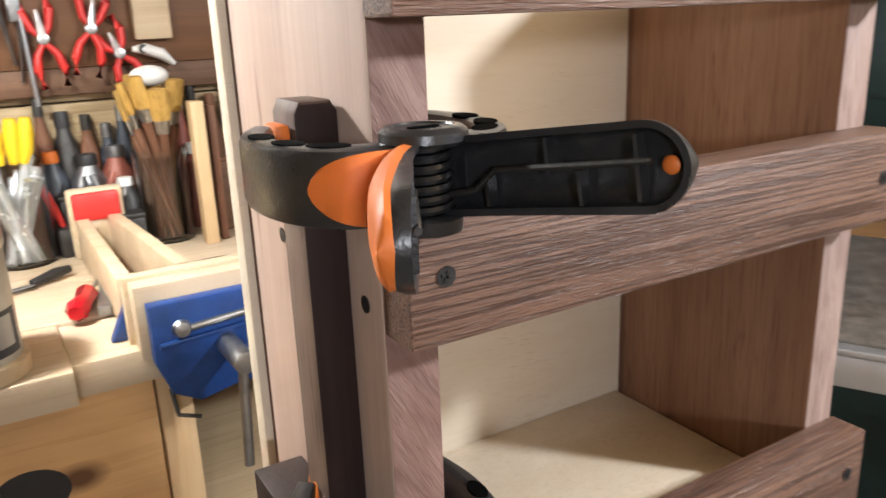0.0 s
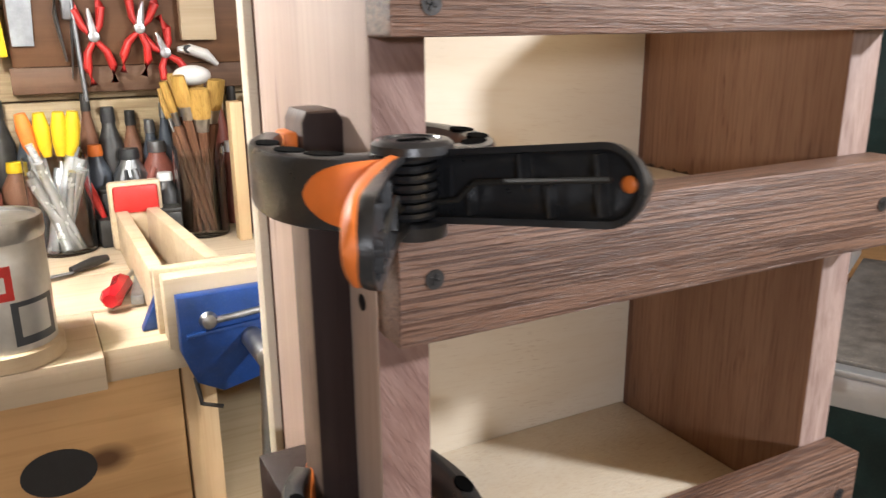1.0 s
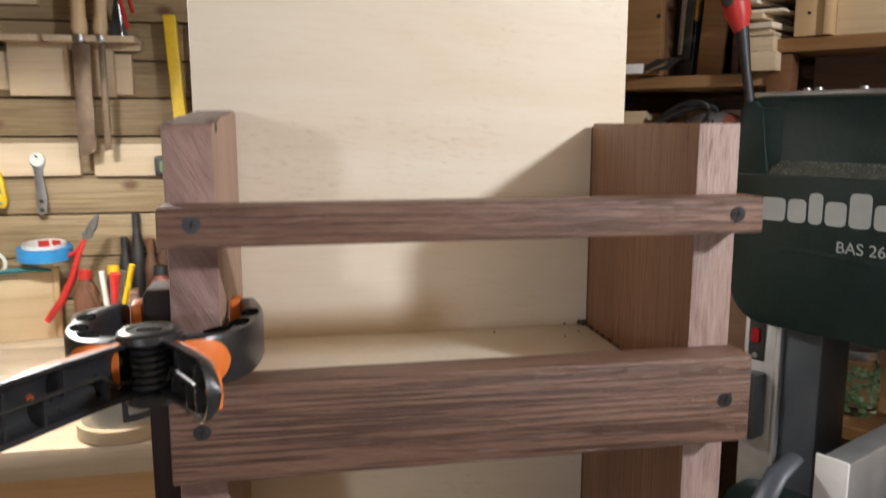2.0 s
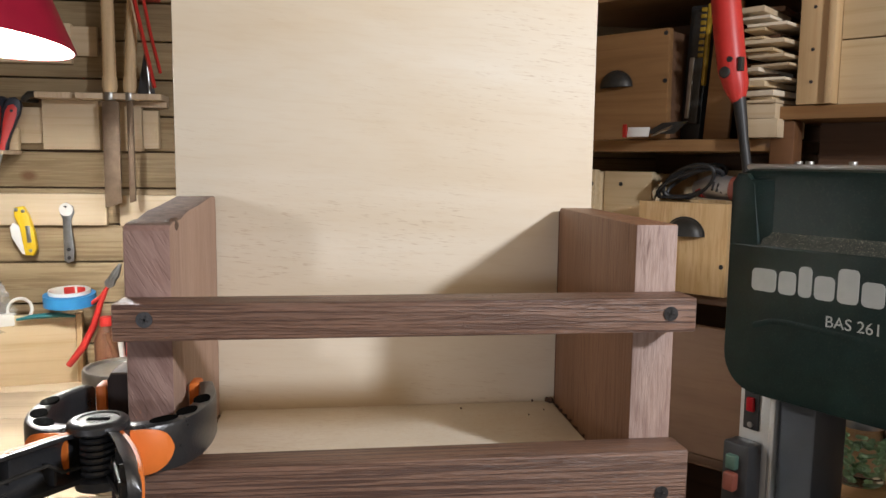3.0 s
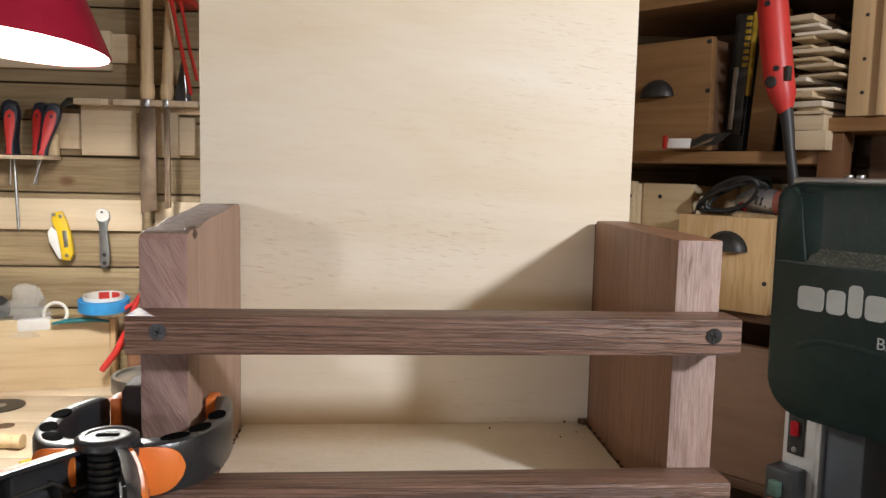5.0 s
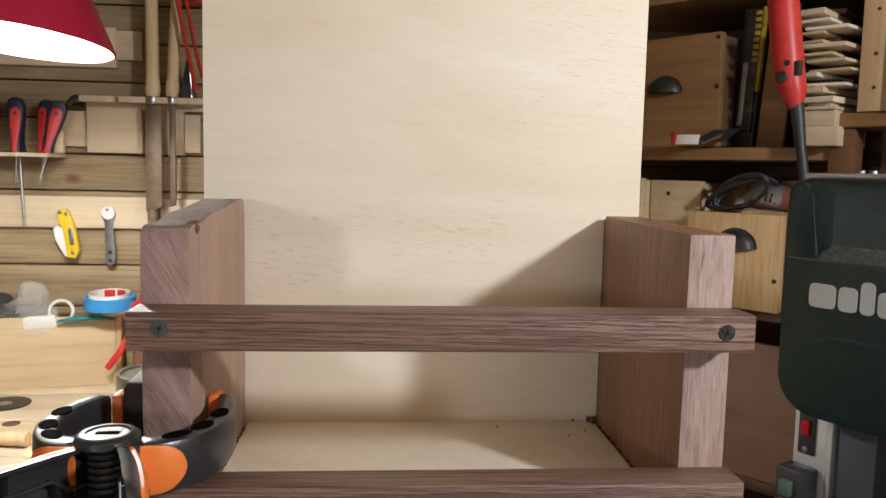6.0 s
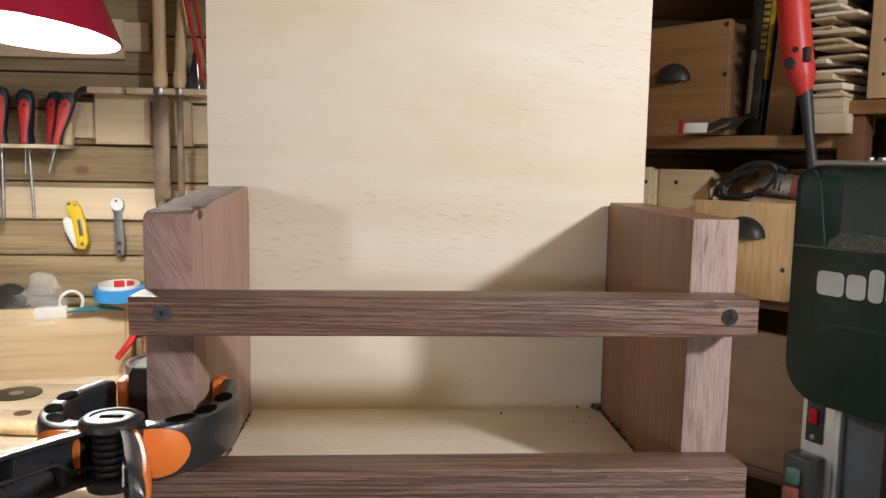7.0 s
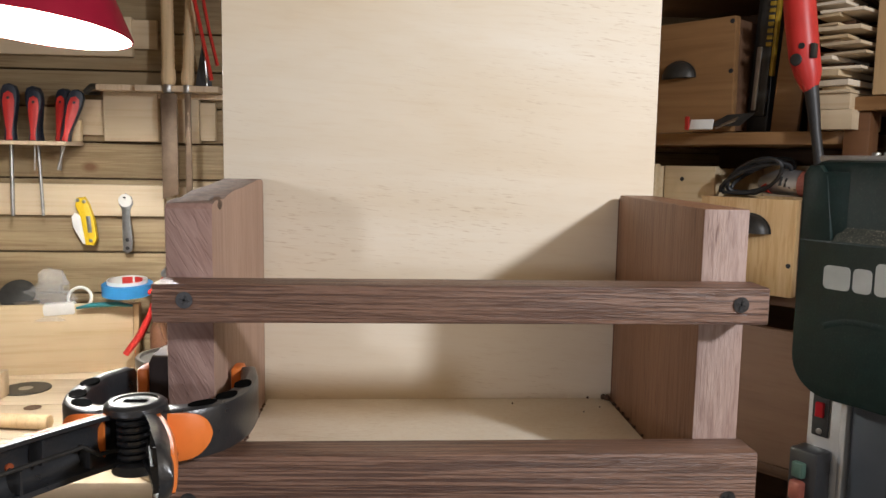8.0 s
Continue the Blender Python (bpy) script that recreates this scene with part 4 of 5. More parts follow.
for j, (rx, rz, lift) in enumerate(((0.052, 0.022, 0.030), (0.058, 0.026, 0.033), (0.046, 0.024, 0.034), (0.062, 0.020, 0.028), (0.054, 0.028, 0.032))):
    pts = [(-0.025 + rx * math.cos(a), -0.012 + 0.016 * math.sin(a + j) - 0.006 * j, lift + rz * math.sin(a) + 0.35 * rx * math.cos(a)) for a in [2 * math.pi * q / 20 for q in range(21)]]
    part("cable", sweep(B(), [(p[0], p[1], max(p[2], 0.004)) for p in pts], 0.0034, 7, caps=False), BLACK, ptool)

# jar of wall plugs and a cable low on the right
jar = thing("glass_jar", at(0.455, 0.02, 0.8845), "glass jar filled with green and white wall plugs", "jar")
part("glass", lathe(B(), [(0.036, 0.0), (0.040, 0.004), (0.040, 0.075), (0.034, 0.088), (0.034, 0.096)], seg=24), GLASS, jar)
random.seed(5)
bm = B()
for k in range(70):
    a, r, zz = random.uniform(0, 6.28), 0.031 * math.sqrt(random.random()), random.uniform(0.008, 0.07)
    c = Vector((r * math.cos(a), r * math.sin(a), zz))
    d = Vector((random.uniform(-1, 1), random.uniform(-1, 1), random.uniform(-0.6, 0.6))).normalized() * 0.009
    cyl(bm, c - d * 0.5, c + d * 0.5, 0.0035, None, 7)
part("wall_plugs", bm, GREENERY, jar)
part("lid", lathe(B(), [(0.036, 0.094), (0.037, 0.096), (0.037, 0.108), (0.034, 0.110)], seg=24), STEEL, jar)
cord = thing("extension_lead", at(0.36, -0.02, 0.8845), "black extension lead with a teal connector", "cable")
part("cord", sweep(B(), [(-0.02, 0.01, 0.06), (0.0, 0.0, 0.062), (0.018, -0.005, 0.05), (0.026, -0.01, 0.03), (0.030, -0.01, 0.018)], 0.003, 8), BLACK, cord)
part("connector", sweep(B(), [(0.030, -0.01, 0.020), (0.036, -0.012, 0.0)], 0.005, 10), TEAL, cord)

# ---- things on and by the left bench ----
# hanging lamp
shade_m = pose(-0.336, 0.65, 1.551, -4.5, 4.5, 0)
red_lamp = thing("pendant_lamp", shade_m, "lit red enamel cone lamp, white inside", "lamp")
bm = B()
lathe(bm, [(0.120, -0.012), (0.121, -0.010), (0.072, 0.085), (0.045, 0.125), (0.030, 0.140), (0.0285, 0.139), (0.0435, 0.1235), (0.0705, 0.0835), (0.1185, -0.012)], seg=48)
bm.faces.ensure_lookup_table()
bmesh.ops.delete(bm, geom=[f for f in bm.faces if len(f.verts) > 4], context="FACES_ONLY")
shade = part("shade", bm, RED_DEEP, red_lamp, "deep red enamel shade")
bm = B()
lathe(bm, [(0.1175, -0.0115), (0.0695, 0.0830), (0.0425, 0.1230), (0.026, 0.137)], seg=48)
bm.faces.ensure_lookup_table()
bmesh.ops.delete(bm, geom=[f for f in bm.faces if len(f.verts) > 4], context="FACES_ONLY")
part("lining", bm, LAMP_IN, shade, "white inside of the shade, glowing to look lit")
part("bulb", ball(B(), (0, 0, 0.078), 0.022, 1, 1, 1.2), BULB, red_lamp)
part("socket", cyl(B(), (0, 0, 0.13), (0, 0, 0.19), 0.024, 0.020, 20, 0.002), RED_DEEP, red_lamp)
part("cord", sweep(B(), [(0, 0, 0.19), (-0.02, 0, 0.4), (-0.10, 0, 0.79)], 0.003, 8), BLACK, red_lamp)

# plywood rail with slots that holds handles
rail = thing("tool_rail", pose(-0.36, 1.25, 1.508), "slotted plywood tool rail on the wall", "rail")
for a, b in ((-0.115, -0.047), (-0.037, 0.015), (0.029, 0.060), (0.068, 0.13)):
    part("tongue", box(B(), a, -0.022, 0.0, b, 0.055, 0.012, 0.0008), PLY_EDGE, rail)
part("spine", box(B(), -0.115, 0.03, -0.012, 0.13, 0.055, -0.0005, 0.0008), PLY_EDGE, rail)
for x, r, lean, blade, reach in ((-0.331, 0.0135, 0.0, 0.0165, 0.235), (-0.293, 0.0120, 0.012, 0.0062, 0.225)):
    h = thing("turning_tool", pose(x, 1.236, 1.522), "turning tool with a ridged ash handle and brown steel blade", "turning tool", "tools in the rail")
    rows = [(0.0, r * 0.95), (0.012, r * 1.12), (0.03, r * 1.05)] + [(0.034 + 0.006 * k, r * ((1.0 if k % 2 else 0.93) - 0.002 * k)) for k in range(45)]
    part("shaft", sweep(B(), [(lean * z / 0.2, 0, z) for z, w in rows], [w for z, w in rows], 16), DOWEL, h)
    part("ferrule", cyl(B(), (0, 0, -0.016), (0, 0, 0.0), r * 0.8, None, 16, 0.001), STEEL, h)
    part("blade", prism(B(), [(-blade, -reach), (blade, -reach + blade * 0.6), (blade, -0.02), (blade * 0.5, -0.0165), (-blade * 0.5, -0.0165), (-blade, -0.02)], -0.003, 0.003, "y", 0.0008), RUSTY, h, "flat brown tarnished steel blade")
sq = thing("try_square", pose(-0.262, 1.235, 1.5205), "black triangular try square on the rail", "square")
bm = B()
prism(bm, [(-0.016, 0.0), (0.018, 0.0), (0.018, 0.006), (0.004, 0.085), (0.000, 0.085)], 0.0, 0.005, "y", 0.0006)
part("plate", bm, BLACK, sq)
part("rod", cyl(B(), (0.010, -0.006, 0.0), (0.006, -0.006, 0.075), 0.002, None, 8), STEEL, sq)
rb = thing("bar_clamp", pose(-0.24, 1.20, 1.53), "red painted steel bar clamp hanging on the wall", "clamp")
part("bar", sweep(B(), [(0.004, 0.0, 0.0), (-0.012, 0.0, 0.08), (-0.034, 0, 0.19)], 0.007, 4, 0.6), RED, rb)
part("bar", sweep(B(), [(0.014, 0.01, 0.03), (-0.002, 0.01, 0.10), (-0.018, 0.01, 0.19)], 0.006, 4, 0.6), RED, rb)
part("hook", box(B(), -0.045, -0.006, 0.185, 0.0, 0.1, 0.20, 0.002), RED, rb)
wn = thing("wall_hook", pose(-0.482, 1.27, 1.50), "dark steel hook on the wall", "hook")
part("arm", sweep(B(), [(0.004, -0.02, 0.018), (-0.010, -0.018, 0.016), (-0.022, -0.016, 0.006), (-0.03, 0.005, 0.004), (-0.012, 0.03, 0.006)], [0.005, 0.007, 0.006, 0.004, 0.004], 8), IRON, wn)

# rack of screwdrivers
holder = solo("screwdriver_shelf", box(B(), -0.30, -0.055, 0.0, 0.060, 0.040, 0.008, 0.001), PLY_EDGE, "thin plywood shelf holding screwdrivers", "shelf", pose(-0.585, 1.25, 1.394))
solo("holder_block", box(B(), -0.006, -0.006, 0.0, 0.022, 0.012, 0.048, 0.004), PINE, "small pine block behind the screwdrivers", "block", pose(-0.545, 1.272, 1.4022))


def screwdriver(x, y, lean, size=1.0, turn=0.0, shaft=0.155):
    d = thing("screwdriver", pose(x + 0.024, y, 1.4022, 0, lean, turn), "screwdriver with a red and dark blue grip in the shelf", "screwdriver", "screwdrivers in the shelf")
    k_ = 0.86 + 0.14 * size
    side_ = [(0.0085, 0.0), (0.0105, 0.004), (0.0085, 0.018), (0.0092, 0.034), (0.0130, 0.060), (0.0160, 0.082), (0.0152, 0.098), (0.0105, 0.109), (0.0, 0.113)]
    outline = [(a * k_, b * k_) for a, b in side_] + [(-a * k_, b * k_) for a, b in side_[-2::-1]]
    g = part("grip", prism(B(), outline, -0.0115, 0.0115, "y", 0.0042), NAVY, d)
    face_ = [(0.0062, 0.001), (0.0050, 0.014), (0.0064, 0.030), (0.0098, 0.054), (0.0112, 0.078), (0.0088, 0.092), (0.0, 0.098)]
    inner_ = [(a * k_, b * k_) for a, b in face_] + [(-a * k_, b * k_) for a, b in face_[-2::-1]]
    for s_ in (-1, 1):
        part("red_inlay", prism(B(), inner_, min(s_ * 0.0095, s_ * 0.0128), max(s_ * 0.0095, s_ * 0.0128), "y", 0.0012), RED, g, "red rubber inlay")
        part("hang_hole", cyl(B(), (0, s_ * 0.0132, 0.084 * k_), (0, s_ * 0.0118, 0.084 * k_), 0.0030, None, 12), BLACK, g)
    part("shaft", cyl(B(), (0, 0, -shaft), (0, 0, 0.004), 0.0032 * size, None, 10), STEEL, d)
    return d


for x, y, lean, size, turn in ((-0.678, 1.245, 1, 1.2, 8), (-0.632, 1.262, -2, 1.0, -6), (-0.622, 1.226, 3, 0.45, 5), (-0.584, 1.264, 7, 0.8, -20), (-0.566, 1.236, 15, 0.8, 12), (-0.73, 1.25, 0, 1.0, 0)):
    screwdriver(x, y, lean, size, turn, 0.155 if size > 0.95 else 0.06)

# knife and wrench on nails
knife = thing("folding_knife", pose(-0.520, 1.284, 1.184, 0, -5, 0), "yellow folding utility knife hanging on a nail", "knife")
bm = B()
prism(bm, [(-0.004, 0.0), (0.012, -0.002), (0.020, 0.012), (0.019, 0.05), (0.012, 0.085), (0.004, 0.103), (-0.012, 0.102), (-0.016, 0.085), (-0.008, 0.06), (-0.006, 0.03)], -0.008, 0.006, "y", 0.002)
kb = part("body", bm, YELLOW, knife)
part("blade_holder", prism(B(), [(-0.004, 0.002), (-0.010, 0.003), (-0.026, 0.040), (-0.027, 0.062), (-0.020, 0.070), (-0.008, 0.062)], -0.007, -0.001, "y", 0.001), WHITE, knife, "pale steel blade holder")
part("slide_window", box(B(), 0.004, -0.0092, 0.026, 0.013, -0.007, 0.062, 0.001), GREYMETAL, kb)
for x, z in ((0.008, 0.009), (-0.009, 0.097), (0.004, 0.093)):
    part("rivet", cyl(B(), (x, -0.010, z), (x, -0.007, z), 0.0038, None, 12, 0.0006), STEEL, kb)
wr = thing("flat_wrench", pose(-0.441, 1.286, 1.165), "flat grey pin wrench hanging on a nail", "wrench")
bm = B()
prism(bm, [(-0.008, 0.006), (0.0, 0.0), (0.011, 0.006), (0.013, 0.03), (0.009, 0.075), (0.009, 0.095), (0.015, 0.108), (0.013, 0.122), (0.0, 0.130), (-0.012, 0.122), (-0.014, 0.108), (-0.008, 0.095), (-0.008, 0.03)], -0.002, 0.002, "y", 0.0006)
wb = part("body", bm, GREYMETAL, wr)
bm = B()
lathe(bm, [(0.006, -0.001), (0.014, -0.001), (0.014, 0.001), (0.006, 0.001)], seg=20)
bmesh.ops.transform(bm, matrix=pose(0, -0.0035, 0.115, 90, 0, 0), verts=bm.verts)
part("washer", bm, WHITE, wb)
for z in (0.012, 0.030):
    part("pin_hole", cyl(B(), (0.002, -0.0026, z), (0.002, -0.001, z), 0.0042, None, 12), BLACK, wb)
part("nail", cyl(B(), (0, -0.012, 0.122), (0, 0.02, 0.118), 0.0018, None, 8), IRON, wr)

# pine box on the bench and what lies on it
BX = pose(-0.415, 1.252, 0.9155, 0, 0, 10)
crate = thing("pine_box", BX, "pine plank box on the bench filled with oddments", "box")
part("front", box(B(), -0.62, 0.0, 0.0, -0.006, 0.012, 0.148, 0.0015), PINE, crate)
part("end", box(B(), -0.0055, 0.0, 0.0, 0.006, 0.035, 0.146, 0.0012), PINE_UP, crate)
part("filler_board", box(B(), -0.62, 0.0122, 0.10, -0.006, 0.09, 0.112, 0.001), PINE_OLD, crate)


tp = thing("tape_roll", pose(-0.428, 1.245, 1.083, 4, 0, 0), "roll of light blue masking tape with a red label", "tape")
bm = B()
lathe(bm, [(0.041, 0.0), (0.051, 0.001), (0.051, 0.024), (0.041, 0.025)], seg=40)
bm.faces.ensure_lookup_table()
bmesh.ops.delete(bm, geom=[f for f in bm.faces if len(f.verts) > 4], context="FACES_ONLY")
roll = part("tape", bm, SKYBLUE, tp)
bm = B()
lathe(bm, [(0.0408, 0.0005), (0.0385, 0.0005), (0.0385, 0.0325), (0.0408, 0.0325), (0.0408, 0.0005)], seg=40)
bm.faces.ensure_lookup_table()
bmesh.ops.delete(bm, geom=[f for f in bm.faces if len(f.verts) > 4], context="FACES_ONLY")
part("core", bm, WHITE, tp, "white card core")
for a0, a1 in ((55, 85), (92, 124)):
    bm = B()
    n = 6
    lo = [bm.verts.new((0.0382 * math.cos(radians(a0 + (a1 - a0) * k / n)), 0.0382 * math.sin(radians(a0 + (a1 - a0) * k / n)), 0.010)) for k in range(n + 1)]
    hi = [bm.verts.new((v.co.x, v.co.y, 0.030)) for v in lo]
    for k in range(n):
        bm.faces.new((lo[k], lo[k + 1], hi[k + 1], hi[k]))
    part("label_bar", bm, RED, tp, "red printed bar on the core")
pl = thing("red_pliers", pose(-0.345, 1.222, 1.12), "red-handled pliers hanging over the box end", "pliers")
part("handle", sweep(B(), [(0.0, 0.0, 0.006), (-0.016, 0, -0.03), (-0.030, 0, -0.075), (-0.052, -0.002, -0.120), (-0.082, -0.004, -0.160)], [0.0035, 0.0055, 0.007, 0.0078, 0.0065], 12), RED, pl)
part("handle", sweep(B(), [(0.0, 0.003, 0.006), (-0.018, 0.006, -0.02), (-0.045, 0.01, -0.036), (-0.09, 0.012, -0.042)], [0.003, 0.0045, 0.0055, 0.005], 10), RED, pl)
part("joint", cyl(B(), (0.004, -0.006, 0.012), (0.004, 0.008, 0.012), 0.010, None, 14, 0.002), GREYMETAL, pl)
part("jaw", sweep(B(), [(0.004, 0.0, 0.012), (0.016, 0.0, 0.030), (0.026, 0.0, 0.052)], [0.008, 0.009, 0.003], 8), GREYMETAL, pl)
random.seed(3)
bg = B()
rows = []
for i in range(9):
    rows.append([])
    for j in range(13):
        u, v = j / 12, i / 8
        rr = 0.062 * (1 - 0.70 * v) * (1 + 0.40 * random.uniform(-1, 1))
        a = 2 * math.pi * u if j < 12 else 0
        rows[-1].append(bg.verts.new((rr * math.cos(a) + 0.02 * v + random.uniform(-0.005, 0.005), 0.4 * rr * math.sin(a) + random.uniform(-0.003, 0.003), 0.105 * v + random.uniform(-0.006, 0.006) * (i > 0))))
for a, b in zip(rows, rows[1:]):
    for j in range(12):
        bg.faces.new((a[j], a[j + 1], b[j + 1], b[j]))
solo("plastic_bag", bg, BAG, "crumpled clear plastic bag on the box", "bag", pose(-0.60, 1.245, 1.030))
ringm = B()
sweep(ringm, [(0.023 * math.cos(2 * math.pi * k / 28), 0, 0.023 * math.sin(2 * math.pi * k / 28)) for k in range(29)], 0.0035, 8, caps=False)
solo("plastic_ring", ringm, WHITE, "pale translucent plastic ring in the box", "ring", pose(-0.528, 1.246, 1.074, -15, 0, 8))
solo("white_eraser", box(B(), -0.032, -0.012, 0.0, 0.032, 0.012, 0.026, 0.005), WHITE, "white rounded foam block on the box", "block", pose(-0.565, 1.236, 1.040, 0, -3, 10))
solo("teal_tool", sweep(B(), [(-0.05, 0, 0.006), (-0.02, 0, 0.010), (0.03, 0, 0.010), (0.06, 0, 0.004)], [0.004, 0.008, 0.009, 0.004], 10, 0.6), TEAL, "teal plastic tool lying on the box", "tool", pose(-0.475, 1.226, 1.054, 0, -2, 10))
solo("grinding_disc", cyl(B(), (0, 0, 0), (0, 0, 0.004), 0.036, None, 28, 0.0008), IRON, "dark grinding disc in the box", "disc", pose(-0.655, 1.245, 1.080, 50, 0, 10))
gz = thing("steel_oddments", pose(-0.655, 1.23, 1.030), "grey steel oddments at the end of the box", "oddments")
part("plate", box(B(), -0.05, -0.008, 0.0, 0.03, 0.008, 0.010, 0.002, pose(0, 0, 0.006, 0, -18, 10)), GREYMETAL, gz)
part("rod", sweep(B(), [(-0.06, 0, 0.02), (-0.01, 0.0, 0.032), (0.05, 0.0, 0.038)], 0.004, 8), STEEL, gz)
cd = thing("cutting_disc", pose(-0.586, 1.115, 0.9155), "thin dark cutting disc lying on the bench", "disc")
part("disc", lathe(B(), [(0.006, 0.0), (0.046, 0.0), (0.046, 0.0018), (0.006, 0.0018)], seg=36), IRON, cd)
part("hub_ring", lathe(B(), [(0.006, 0.0), (0.013, 0.0), (0.013, 0.0024), (0.006, 0.0024)], seg=20), STEEL, cd)
solo("dog_hole", cyl(B(), (0, 0, -0.002), (0, 0, 0.0006), 0.015, None, 24), SHADY, "round dog hole plugged with wood", "plug", pose(-0.522, 1.0, 0.915))
solo("pine_block", box(B(), -0.09, -0.02, 0.0, 0.0, 0.02, 0.05, 0.002), PINE_PALE, "pale pine block on the bench", "block", pose(-0.60, 1.06, 0.9155))
solo("round_stick", cyl(B(), (-0.20, 0.01, 0.013), (0.03, -0.02, 0.013), 0.0125, None, 18, 0.001), DOWEL, "pale round stick lying on the bench", "stick", pose(-0.47, 0.90, 0.9155))
ys = thing("yellow_saw", pose(-0.345, 0.80, 0.9155, 0, 0, 35), "yellow-handled tool lying on the bench", "tool")
part("handle", sweep(B(), [(-0.06, 0, 0.012), (-0.02, 0, 0.013), (0.04, 0, 0.012), (0.07, 0, 0.010)], [0.010, 0.012, 0.011, 0.006], 12), YELLOW, ys)
part("blade", box(B(), 0.07, -0.006, 0.008, 0.16, 0.006, 0.0095), STEEL, ys)

# tin can
can = thing("tin_can", pose(-0.182, 0.716, 0.9155), "silver tin can with a red and grey label", "can")
part("base_ring", lathe(B(), [(0.060, 0.0), (0.062, 0.002), (0.062, 0.020), (0.056, 0.022)], seg=40), PINE_PALE, can, "pale wooden base ring")
part("body", lathe(B(), [(0.055, 0.0215), (0.0555, 0.023), (0.0555, 0.150), (0.054, 0.152)], seg=40), CANMETAL, can)
part("rim", lathe(B(), [(0.0570, 0.148), (0.0580, 0.151), (0.0580, 0.170), (0.0565, 0.172), (0.052, 0.172), (0.051, 0.168)], seg=40), STEEL, can)


def label_patch(name, a0, a1, z0, z1, mat, r=0.0560):
    bm = B()
    n = 8
    pts = [(r * math.cos(radians(a0 + (a1 - a0) * k / n)), r * math.sin(radians(a0 + (a1 - a0) * k / n))) for k in range(n + 1)]
    lo, hi = [bm.verts.new((*p, z0)) for p in pts], [bm.verts.new((*p, z1)) for p in pts]
    for k in range(n):
        bm.faces.new((lo[k], lo[k + 1], hi[k + 1], hi[k]))
    part(name, bm, mat, can)


label_patch("red_label", -102, -72, 0.085, 0.125, RED)
label_patch("white_mark", -94, -80, 0.095, 0.113, WHITE, 0.0562)
label_patch("dark_label", -78, -20, 0.030, 0.082, GREY)
label_patch("pale_label", -70, -30, 0.040, 0.076, ALU, 0.0562)

# woodworking vise on the bench edge
vise = thing("bench_vise", pose(0.0, 0.70, 0.90), "blue enamelled woodworking vise with pale wooden jaws", "vise")
part("jaw_lining", box(B(), -0.012, 0.012, 0.0, 0.26, 0.030, 0.098, 0.002), PINE_PALE, vise)
part("jaw_lining", box(B(), -0.006, -0.022, 0.0, 0.26, 0.008, 0.094, 0.002), PINE_PALE, vise)
bm = B()
prism(bm, [(0.005, 0.0), (0.02, -0.042), (0.052, -0.06), (0.10, -0.05), (0.17, -0.05), (0.22, 0.0), (0.26, 0.0), (0.26, 0.074), (0.005, 0.074)], -0.044, -0.0225, "y", 0.003)
jaw = part("front_jaw", bm, BLUE, vise)
part("rib", prism(B(), [(0.012, 0.02), (0.26, 0.036), (0.26, 0.042), (0.012, 0.026)], -0.050, -0.043, "y", 0.002), BLUE, jaw)
part("guide_bolt", lathe(B(), [(0.011, -0.004), (0.012, 0.0), (0.009, 0.006), (0.003, 0.008)], seg=20), STEEL, jaw).matrix_basis = pose(0.040, -0.046, 0.040, 90, 0, 0)
part("guide_rod", cyl(B(), (0.05, -0.048, 0.040), (0.20, -0.048, 0.052), 0.0045, None, 12), STEEL, jaw)
part("spindle", cyl(B(), (0.092, -0.12, 0.008), (0.092, -0.02, 0.008), 0.014, None, 20, 0.002), STEEL, vise)
part("tommy_bar", sweep(B(), [(0.092, -0.105, 0.012), (0.089, -0.106, -0.05), (0.085, -0.106, -0.13)], 0.0065, 12), STEEL, vise)
part("rear_bracket", prism(B(), [(-0.03, 0.012), (0.0, 0.012), (0.0, 0.075)], 0.03, 0.05, "y", 0.002), BLUE, vise)
part("spring_wire", sweep(B(), [(0.02, -0.03, -0.04), (0.024, -0.035, -0.075), (0.05, -0.035, -0.085)], 0.003, 8), IRON, vise)

# jig with a red end block behind the vise
jig = thing("rail_jig", pose(0.0, 0.75, 0.9155), "pale wooden rail jig with a red end block", "jig")
part("rail", box(B(), -0.012, 0.0, 0.0, 0.008, 0.38, 0.072, 0.002, pose(0, 0, 0, 0, 0, 0)), PINE_PALE, jig)
part("rail", box(B(), 0.066, 0.02, 0.0, 0.086, 0.40, 0.072, 0.002, pose(0, 0, 0, 0, 0, 4)), PINE_PALE, jig)
part("end_block", box(B(), -0.020, 0.39, 0.0, 0.068, 0.412, 0.120, 0.006), PINE_PALE, jig)
part("red_face", box(B(), -0.013, 0.386, 0.066, 0.061, 0.392, 0.113, 0.005), RED, jig, "red painted face of the block")

# screwdriver with a clear red handle, and a scraper
rd = thing("red_screwdriver", pose(-0.045, 0.86, 0.9155, 0, 0, 72), "screwdriver with a clear red handle lying on the bench", "screwdriver")
part("handle", sweep(B(), [(-0.045, 0, 0.016), (-0.035, 0, 0.017), (0.0, 0, 0.015), (0.03, 0, 0.017), (0.045, 0, 0.016)], [0.010, 0.016, 0.013, 0.016, 0.008], 8), REDGLASS, rd)
part("shaft", cyl(B(), (0.04, 0, 0.016), (0.14, 0, 0.010), 0.0035, None, 10), STEEL, rd)
solo("steel_bar", box(B(), -0.06, -0.009, 0.0, 0.07, 0.009, 0.014, 0.002), GREYMETAL, "grey steel bar lying on the bench", "bar", pose(-0.012, 0.89, 0.9155, 0, 0, 80))
sc = thing("scraper", pose(-0.115, 1.02, 0.9155, 0, 0, 20), "steel scraper with a dark handle on the bench", "scraper")
